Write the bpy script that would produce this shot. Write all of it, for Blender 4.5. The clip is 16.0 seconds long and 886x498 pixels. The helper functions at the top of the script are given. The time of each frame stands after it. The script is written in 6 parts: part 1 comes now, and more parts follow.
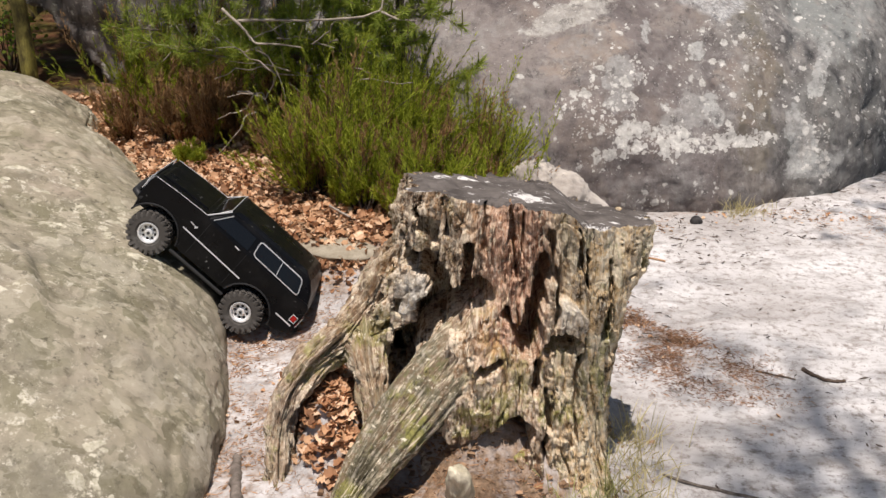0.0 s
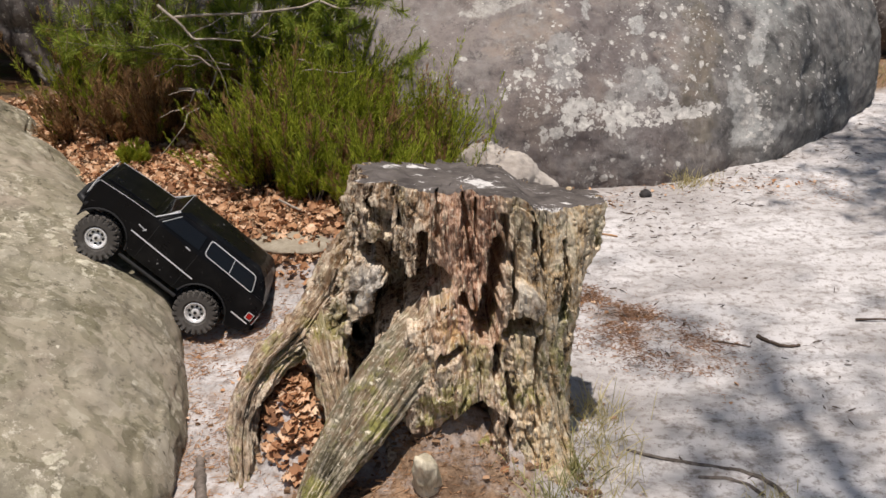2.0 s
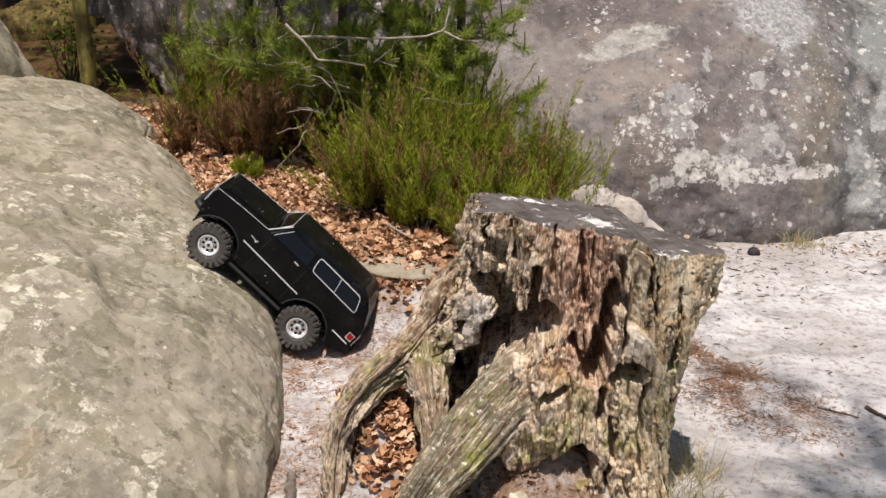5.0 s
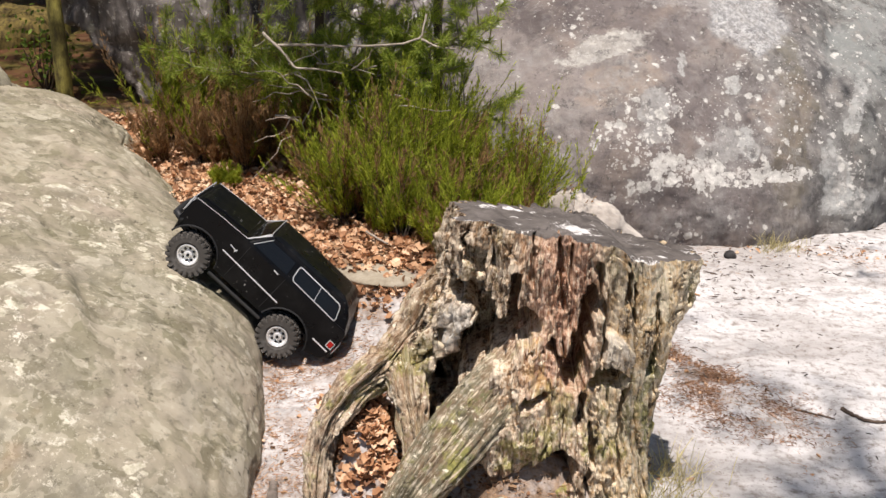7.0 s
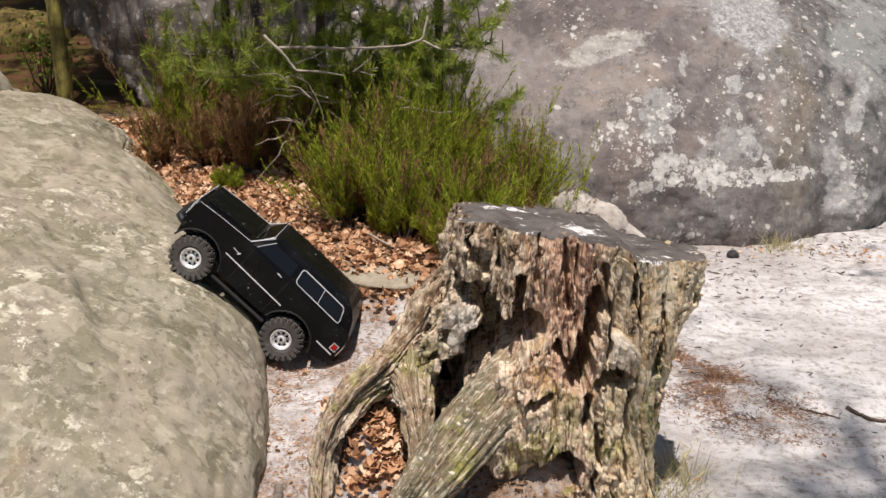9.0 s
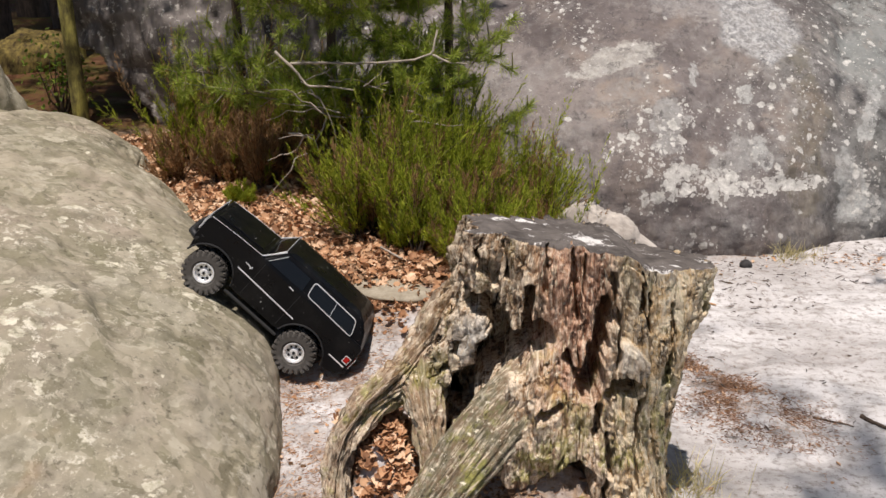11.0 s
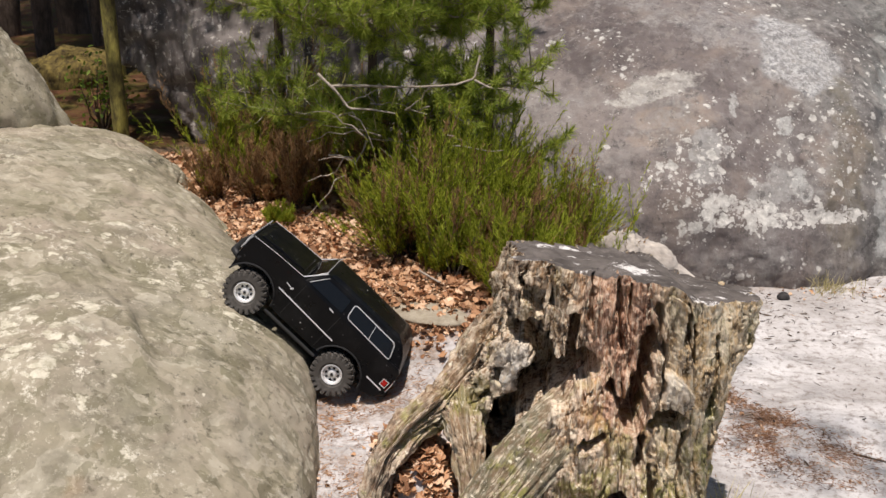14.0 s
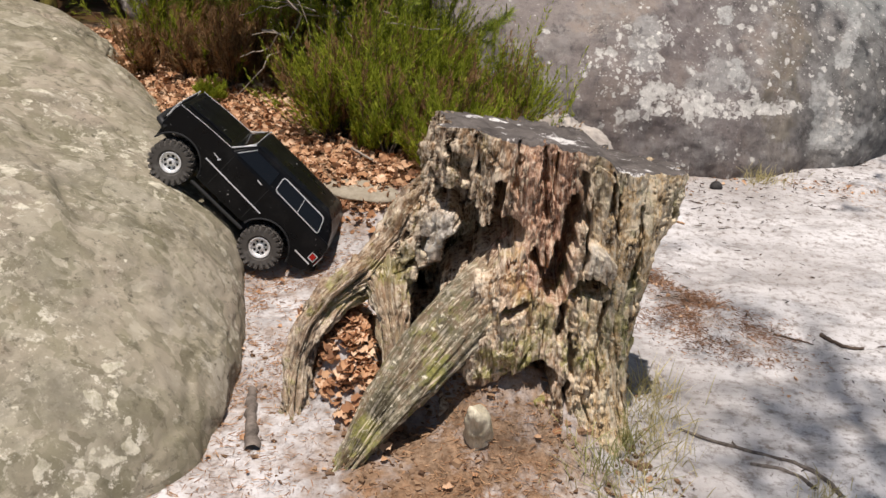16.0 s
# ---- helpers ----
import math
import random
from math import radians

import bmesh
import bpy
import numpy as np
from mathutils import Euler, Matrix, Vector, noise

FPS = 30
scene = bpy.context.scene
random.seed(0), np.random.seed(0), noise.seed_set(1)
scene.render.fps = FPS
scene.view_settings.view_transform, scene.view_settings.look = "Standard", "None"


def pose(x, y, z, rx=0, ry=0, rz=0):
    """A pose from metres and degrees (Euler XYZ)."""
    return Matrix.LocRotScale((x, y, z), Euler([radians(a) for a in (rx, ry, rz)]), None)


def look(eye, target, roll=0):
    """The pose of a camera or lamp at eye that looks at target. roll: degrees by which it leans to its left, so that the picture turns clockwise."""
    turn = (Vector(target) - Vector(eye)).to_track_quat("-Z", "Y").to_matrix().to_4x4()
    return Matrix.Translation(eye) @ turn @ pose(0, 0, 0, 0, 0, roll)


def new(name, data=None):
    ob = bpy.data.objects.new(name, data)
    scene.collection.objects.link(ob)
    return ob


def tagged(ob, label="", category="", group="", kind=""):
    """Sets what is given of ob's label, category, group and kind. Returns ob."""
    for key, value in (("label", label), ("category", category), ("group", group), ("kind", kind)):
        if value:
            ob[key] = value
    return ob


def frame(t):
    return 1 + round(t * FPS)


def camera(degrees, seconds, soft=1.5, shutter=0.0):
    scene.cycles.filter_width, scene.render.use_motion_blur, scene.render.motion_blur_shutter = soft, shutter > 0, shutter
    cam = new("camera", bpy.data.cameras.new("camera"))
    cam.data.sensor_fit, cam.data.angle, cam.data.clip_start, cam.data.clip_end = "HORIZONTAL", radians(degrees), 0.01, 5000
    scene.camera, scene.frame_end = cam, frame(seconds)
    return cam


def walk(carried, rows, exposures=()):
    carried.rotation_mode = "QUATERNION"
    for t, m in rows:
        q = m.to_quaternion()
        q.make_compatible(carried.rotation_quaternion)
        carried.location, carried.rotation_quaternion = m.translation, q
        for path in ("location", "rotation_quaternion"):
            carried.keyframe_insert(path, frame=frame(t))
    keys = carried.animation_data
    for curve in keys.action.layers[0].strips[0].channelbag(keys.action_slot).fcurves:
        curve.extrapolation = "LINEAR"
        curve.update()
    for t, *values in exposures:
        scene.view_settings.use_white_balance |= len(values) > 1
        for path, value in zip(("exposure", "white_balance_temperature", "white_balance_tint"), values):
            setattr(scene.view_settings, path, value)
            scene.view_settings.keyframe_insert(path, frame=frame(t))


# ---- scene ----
cam = camera(44.0, 16.0, 1.5)
# seconds, x, y, z, yaw, pitch, roll (leaning to its left)
ROWS = [
    (0, -0.0000, 0.0000, 1.4375, -0.000, -22.000, -0.000),
    (0.5, -0.0023, 0.0141, 1.4247, -1.176, -23.710, 0.170),
    (1, 0.0044, 0.0118, 1.4383, -1.602, -23.017, -0.854),
    (1.5, 0.0034, 0.0176, 1.4408, -2.144, -22.887, -1.649),
    (2, -0.0024, 0.0120, 1.4465, -2.674, -22.966, -2.180),
    (2.5, -0.0140, 0.0101, 1.4511, -2.815, -22.804, -1.752),
    (3, -0.0203, 0.0095, 1.4442, -2.918, -23.164, -1.372),
    (3.5, -0.0473, 0.0226, 1.4592, -0.871, -20.615, 0.319),
    (4, -0.0580, 0.0323, 1.4226, 2.756, -21.077, 1.138),
    (6.5, -0.0654, 0.0059, 1.4312, 0.627, -20.351, 1.323),
    (7, -0.0659, 0.0145, 1.4381, 0.804, -20.644, 1.116),
    (7.5, -0.0659, 0.0157, 1.4383, 0.843, -20.137, 0.870),
    (8, -0.0651, 0.0186, 1.4377, 0.870, -20.043, 0.330),
    (8.5, -0.0683, 0.0182, 1.4364, 0.808, -20.017, 0.365),
    (9, -0.0755, 0.0187, 1.4362, 0.795, -20.557, 0.714),
    (9.5, -0.0750, 0.0155, 1.4346, 1.015, -20.569, 0.778),
    (12, -0.0507, -0.0061, 1.4367, 2.024, -19.382, -0.679),
    (12.5, -0.0698, -0.0114, 1.4428, 1.910, -19.410, -0.071),
    (13, -0.0925, -0.0030, 1.4492, 2.578, -19.780, 0.324),
    (13.5, -0.1068, 0.0113, 1.4420, 3.310, -18.759, 0.758),
    (14, -0.1009, 0.0046, 1.4395, 3.107, -18.608, 0.709),
    (14.5, -0.0817, 0.0104, 1.4153, 0.142, -20.649, 0.136),
    (15, -0.0632, 0.0202, 1.4047, -1.109, -21.944, -1.236),
    (15.5, -0.0629, 0.0111, 1.3893, -0.745, -22.816, 1.113),
    (16, -0.0575, -0.0001, 1.3668, -0.070, -23.586, 2.946),
]
walk(cam, [(t, pose(x, y, z, 0, 0, yaw) @ pose(0, 0, 0, 90 + pitch) @ pose(0, 0, 0, 0, 0, roll)) for t, x, y, z, yaw, pitch, roll in ROWS],
     exposures=((0.0, 0.09), (0.5, 0.06), (1.0, 0.02), (1.5, -0.05), (2.0, -0.1), (2.5, -0.13), (3.0, -0.14), (3.5, -0.19), (4.0, -0.15), (6.5, 0.32), (7.0, 0.3), (7.5, 0.27), (8.0, 0.18), (9.0, 0.1), (9.5, 0.07), (12.0, 0.04), (14.0, 0.05), (15.0, 0.09), (16.0, -0.01)))

# ---- light ----
SUN = Vector((-0.04, -0.25, 0.967)).normalized()
world = bpy.data.worlds.new("sky")
scene.world = world
world.use_nodes = True
wn = world.node_tree.nodes
sky = wn.new("ShaderNodeTexSky")
sky.sky_type = "NISHITA"
sky.sun_disc = False
sky.sun_elevation = math.asin(SUN.z)
sky.sun_rotation = math.atan2(SUN.x, SUN.y)
wn["Background"].inputs["Strength"].default_value = 0.055
world.node_tree.links.new(sky.outputs["Color"], wn["Background"].inputs["Color"])
sun_data = bpy.data.lights.new("sun", "SUN")
sun_data.energy, sun_data.angle, sun_data.color = 4.85, radians(0.6), (1.0, 0.91, 0.84)
sun = new("sun", sun_data)
sun.matrix_world = look(SUN * 30, (0, 0, 0))


# ---- numeric noise ----
def hashed(ix, iy, iz, seed):
    h = (ix.astype(np.int64) * 374761393 + iy.astype(np.int64) * 668265263 + iz.astype(np.int64) * 2147483647 + seed * 1274126177) & 0xFFFFFFFF
    h = ((h ^ (h >> 13)) * 1274126177) & 0xFFFFFFFF
    h = ((h ^ (h >> 16)) * 2246822519) & 0xFFFFFFFF
    return ((h ^ (h >> 15)) & 0xFFFFFF) / 16777215.0


def vnoise(x, y, z, seed=0):
    """Smooth lattice noise from -1 to 1."""
    x, y, z = np.broadcast_arrays(np.asarray(x, float), np.asarray(y, float), np.asarray(z, float))
    fx, fy, fz = np.floor(x), np.floor(y), np.floor(z)
    u, v, w = x - fx, y - fy, z - fz
    u, v, w = (k * k * k * (k * (6 * k - 15) + 10) for k in (u, v, w))
    total = 0.0
    for a in (0, 1):
        for b in (0, 1):
            for c in (0, 1):
                k = (u if a else 1 - u) * (v if b else 1 - v) * (w if c else 1 - w)
                total = total + k * hashed(fx + a, fy + b, fz + c, seed)
    return 2 * total - 1


def fbm(x, y, z, octaves=4, seed=0, gain=0.5):
    total, amp = 0.0, 1.0
    for i in range(octaves):
        total = total + amp * vnoise(x * 2 ** i, y * 2 ** i, z * 2 ** i, seed + 17 * i)
        amp *= gain
    return total


def ridged(x, y, z, octaves=3, seed=0):
    total, amp = 0.0, 1.0
    for i in range(octaves):
        total = total + amp * (1 - np.abs(vnoise(x * 2 ** i, y * 2 ** i, z * 2 ** i, seed + 31 * i))) ** 3
        amp *= 0.5
    return total


def step(a, b, x):
    k = np.clip((x - a) / (b - a), 0, 1)
    return k * k * (3 - 2 * k)


def unit(v):
    return v / np.maximum(np.linalg.norm(v, axis=-1, keepdims=True), 1e-9)


# ---- mesh helpers ----
def mesh_of(name, verts, faces, material=None, smooth=True):
    """A mesh from arrays; faces: one array of quads or triangles, or a list of such arrays."""
    verts = np.asarray(verts, np.float32).reshape(-1, 3)
    groups = faces if isinstance(faces, list) else [faces]
    groups = [np.asarray(g, np.int32) for g in groups if len(g)]
    me = bpy.data.meshes.new(name)
    loops = np.concatenate([g.ravel() for g in groups])
    sizes = np.concatenate([np.full(len(g), g.shape[1], np.int32) for g in groups])
    me.vertices.add(len(verts))
    me.vertices.foreach_set("co", verts.ravel())
    me.loops.add(len(loops))
    me.loops.foreach_set("vertex_index", loops)
    me.polygons.add(len(sizes))
    me.polygons.foreach_set("loop_start", np.concatenate([[0], np.cumsum(sizes)[:-1]]).astype(np.int32))
    me.polygons.foreach_set("use_smooth", np.full(len(sizes), smooth))
    if material:
        me.materials.append(material)
    me.update(calc_edges=True)
    me.validate()
    return me


def grid_faces(rows, cols, wrap=False):
    i = np.arange(rows - 1)[:, None]
    j = np.arange(cols if wrap else cols - 1)[None, :]
    k = (j + 1) % cols
    return np.stack([i * cols + j, i * cols + k, (i + 1) * cols + k, (i + 1) * cols + j], -1).reshape(-1, 4)


def part(name, bm, material, parent=None, label="", m=None, bevel=0.0, smooth=False):
    """Links a bmesh or mesh as one object, under parent where one is given."""
    if isinstance(bm, bmesh.types.BMesh):
        me = bpy.data.meshes.new(name)
        bmesh.ops.recalc_face_normals(bm, faces=bm.faces)
        bm.to_mesh(me)
        bm.free()
        if smooth:
            me.polygons.foreach_set("use_smooth", np.ones(len(me.polygons), bool))
        me.materials.append(material)
    else:
        me = bm
        if material and not me.materials:
            me.materials.append(material)
    ob = new(name, me)
    if parent:
        ob.parent = parent
    if m is not None:
        ob.matrix_basis = m
    if bevel:
        mod = ob.modifiers.new("bevel", "BEVEL")
        mod.width, mod.segments, mod.limit_method = bevel, 2, "ANGLE"
    if label:
        ob["label"] = label
    return ob


def box(bm, c, s, m=None):
    r = bmesh.ops.create_cube(bm, size=1.0)
    mm = Matrix.Translation(c) @ Matrix.Diagonal((*s, 1))
    bmesh.ops.transform(bm, matrix=(m @ mm) if m else mm, verts=r["verts"])
    return bm


def tube(bm, points, radii, sides=8):
    """A round bar through points with a radius at each, closed at both ends."""
    pts = [Vector(p) for p in points]
    rings = []
    ref = Vector((0.3, 0.2, 0.93))
    for i, p in enumerate(pts):
        d = (pts[min(i + 1, len(pts) - 1)] - pts[max(i - 1, 0)]).normalized()
        a = d.cross(ref if abs(d.dot(ref)) < 0.95 else Vector((1, 0, 0))).normalized()
        b = d.cross(a)
        r = radii[i] if hasattr(radii, "__len__") else radii
        rings.append([bm.verts.new(p + r * (math.cos(k * 2 * math.pi / sides) * a + math.sin(k * 2 * math.pi / sides) * b)) for k in range(sides)])
    for q, w in zip(rings, rings[1:]):
        for k in range(sides):
            bm.faces.new((q[k], q[(k + 1) % sides], w[(k + 1) % sides], w[k]))
    bm.faces.new(rings[0][::-1])
    bm.faces.new(rings[-1])
    return bm


def prism(bm, outline, y0, y1):
    """An outline in x and z, extruded from y0 to y1."""
    a = [bm.verts.new((x, y0, z)) for x, z in outline]
    b = [bm.verts.new((x, y1, z)) for x, z in outline]
    n = len(a)
    for i in range(n):
        bm.faces.new((a[i], a[(i + 1) % n], b[(i + 1) % n], b[i]))
    bm.faces.new(a)
    bm.faces.new(b[::-1])
    return bm


# ---- materials ----
class Nodes:
    """Short names for the nodes of one material."""

    def __init__(self, name):
        self.mat = bpy.data.materials.new(name)
        self.mat.use_nodes = True
        self.tree = self.mat.node_tree
        self.bsdf = self.tree.nodes["Principled BSDF"]
        self.where = self.tree.nodes.new("ShaderNodeTexCoord").outputs["Object"]

    def put(self, socket, value):
        if isinstance(value, bpy.types.NodeSocket):
            self.tree.links.new(value, socket)
        else:
            socket.default_value = value

    def mapped(self, scale=(1, 1, 1), offset=(0, 0, 0), turn=(0, 0, 0), vector=None):
        n = self.tree.nodes.new("ShaderNodeMapping")
        self.put(n.inputs["Vector"], vector or self.where)
        n.inputs["Scale"].default_value = scale
        n.inputs["Location"].default_value = offset
        n.inputs["Rotation"].default_value = turn
        return n.outputs["Vector"]

    def noise(self, scale, detail=4.0, rough=0.55, vector=None, distortion=0.0):
        n = self.tree.nodes.new("ShaderNodeTexNoise")
        self.put(n.inputs["Vector"], vector or self.where)
        n.inputs["Scale"].default_value = scale
        n.inputs["Detail"].default_value = detail
        n.inputs["Roughness"].default_value = rough
        n.inputs["Distortion"].default_value = distortion
        return n.outputs["Fac"]

    def noise_colour(self, scale, vector=None):
        n = self.tree.nodes.new("ShaderNodeTexNoise")
        self.put(n.inputs["Vector"], vector or self.where)
        n.inputs["Scale"].default_value = scale
        n.inputs["Detail"].default_value = 4.0
        return n.outputs["Color"]

    def cells(self, scale, vector=None, feature="F1", out="Distance", randomness=1.0):
        n = self.tree.nodes.new("ShaderNodeTexVoronoi")
        n.feature = feature
        self.put(n.inputs["Vector"], vector or self.where)
        n.inputs["Scale"].default_value = scale
        n.inputs["Randomness"].default_value = randomness
        return n.outputs[out]

    def ramp(self, fac, *stops):
        n = self.tree.nodes.new("ShaderNodeValToRGB")
        self.put(n.inputs["Fac"], fac)
        r = n.color_ramp
        while len(r.elements) < len(stops):
            r.elements.new(0.5)
        for e, (p, c) in zip(r.elements, stops):
            e.position = p
            e.color = (*c, 1) if hasattr(c, "__len__") else (c, c, c, 1)
        return n.outputs["Color"]

    def mix(self, fac, a, b, kind="MIX"):
        n = self.tree.nodes.new("ShaderNodeMix")
        n.data_type, n.blend_type = "RGBA", kind
        self.put(n.inputs[0], fac)
        for s, v in ((n.inputs[6], a), (n.inputs[7], b)):
            self.put(s, (*v, 1) if isinstance(v, tuple) and len(v) == 3 else v)
        return n.outputs[2]

    def math(self, op, a, b=0.0, clamp=False):
        n = self.tree.nodes.new("ShaderNodeMath")
        n.operation, n.use_clamp = op, clamp
        self.put(n.inputs[0], a)
        self.put(n.inputs[1], b)
        return n.outputs[0]

    def bump(self, height, strength=0.5, distance=0.01, normal=None):
        n = self.tree.nodes.new("ShaderNodeBump")
        self.put(n.inputs["Height"], height)
        n.inputs["Strength"].default_value = strength
        n.inputs["Distance"].default_value = distance
        if normal:
            self.put(n.inputs["Normal"], normal)
        return n.outputs["Normal"]

    def random(self):
        return self.tree.nodes.new("ShaderNodeObjectInfo").outputs["Random"]

    def island(self):
        return self.tree.nodes.new("ShaderNodeNewGeometry").outputs["Random Per Island"]

    def split(self, vector=None):
        n = self.tree.nodes.new("ShaderNodeSeparateXYZ")
        self.put(n.inputs[0], vector or self.where)
        return n.outputs

    def attr(self, name):
        n = self.tree.nodes.new("ShaderNodeAttribute")
        n.attribute_name = name
        return n.outputs["Fac"]

    def done(self, colour, rough=0.8, normal=None, metal=0.0, spec=0.3):
        self.put(self.bsdf.inputs["Base Color"], (*colour, 1) if isinstance(colour, tuple) and len(colour) == 3 else colour)
        self.put(self.bsdf.inputs["Roughness"], rough)
        self.put(self.bsdf.inputs["Metallic"], metal)
        self.put(self.bsdf.inputs["Specular IOR Level"], spec)
        if normal:
            self.put(self.bsdf.inputs["Normal"], normal)
        return self.mat


def blot(n, cx, cz, rx, rz, turn=0.0, ragged=0.6, scale=9.0, vector=None):
    """A ragged patch of lichen about (cx, cz) on a face that looks along y: 0 outside, 1 inside."""
    v = n.mapped((1, 1, 1), (-cx, 0, -cz), vector=vector)
    v = n.mapped((1, 1, 1), (0, 0, 0), (0, turn, 0), vector=v)
    v = n.mapped((1 / rx, 0, 1 / rz), vector=v)
    ln = n.tree.nodes.new("ShaderNodeVectorMath")
    ln.operation = "LENGTH"
    n.put(ln.inputs[0], v)
    d = n.math("ADD", ln.outputs["Value"], n.math("MULTIPLY", n.math("SUBTRACT", n.noise(scale, 5, 0.65), 0.5), ragged * 3))
    return n.ramp(d, (0.8, 1.0), (1.0, 0.0))


def crust(n, scale, density, grit=0.3, vector=None):
    """Round crusts that run together where the density, 0 to 1, is high."""
    d = n.math("ADD", n.cells(scale, vector), n.math("MULTIPLY", n.noise(scale * 3.0, 5, 0.72), grit))
    d = n.math("SUBTRACT", d, n.math("MULTIPLY", density, 0.55))
    return n.ramp(d, (0.2, 1.0), (0.28, 0.0))


def make_sand():
    n = Nodes("pale_sand")
    big, fine = n.noise(1.6, 5, 0.6), n.noise(38, 6, 0.7)
    c = n.mix(n.ramp(big, (0.38, 0.0), (0.62, 1.0)), (0.43, 0.405, 0.395), (0.7, 0.68, 0.68))
    c = n.mix(n.ramp(n.noise(6.5, 7, 0.7, n.mapped((1, 2.2, 1), (3, 1, 0))), (0.48, 0.0), (0.64, 0.75)), c, (0.33, 0.31, 0.3))
    c = n.mix(n.ramp(fine, (0.34, 1.0), (0.5, 0.0)), c, (0.27, 0.235, 0.215))
    soil = n.mix(n.ramp(n.noise(60, 6, 0.75), (0.36, 0.0), (0.64, 1.0)), (0.12, 0.075, 0.047), (0.36, 0.25, 0.165))
    soil = n.mix(n.ramp(n.noise(1.1, 6, 0.65), (0.42, 0.0), (0.62, 0.75)), soil, n.mix(n.ramp(n.noise(24, 6, 0.75), (0.4, 0.0), (0.6, 1.0)), (0.09, 0.055, 0.03), (0.4, 0.21, 0.1)))
    # litter and soil where the attribute says, with a ragged edge
    edge = n.math("ADD", n.attr("soil"), n.math("MULTIPLY", n.math("SUBTRACT", n.noise(11, 6, 0.7), 0.5), 1.5))
    c = n.mix(n.ramp(edge, (0.36, 0.0), (0.8, 1.0)), c, soil)
    # mossy leaf mould under the trees, with the wood's shade put into its colours
    gx, gy, gz = n.split()
    wood = n.math("MULTIPLY", n.ramp(n.math("ADD", n.math("MULTIPLY", gx, -0.3), n.noise(3, 4, 0.6)), (0.85, 0.0), (1.0, 1.0)), n.ramp(n.math("MULTIPLY", gy, 0.1), (0.4, 0.0), (0.47, 1.0)))
    shaded_mould = n.mix(n.ramp(n.noise(7, 6, 0.7), (0.45, 0.0), (0.6, 1.0)), n.mix(n.noise(40, 5, 0.7), (0.03, 0.016, 0.01), (0.17, 0.075, 0.035)), (0.09, 0.075, 0.018))
    c = n.mix(wood, c, shaded_mould)
    c = n.mix(n.ramp(n.noise(95, 3, 0.6), (0.64, 0.0), (0.7, 0.75)), c, (0.12, 0.09, 0.07))
    normal = n.bump(n.noise(70, 6, 0.7), 0.6, 0.006, n.bump(n.noise(9, 5, 0.6), 0.5, 0.03))
    return n.done(c, 0.92, normal, spec=0.15)


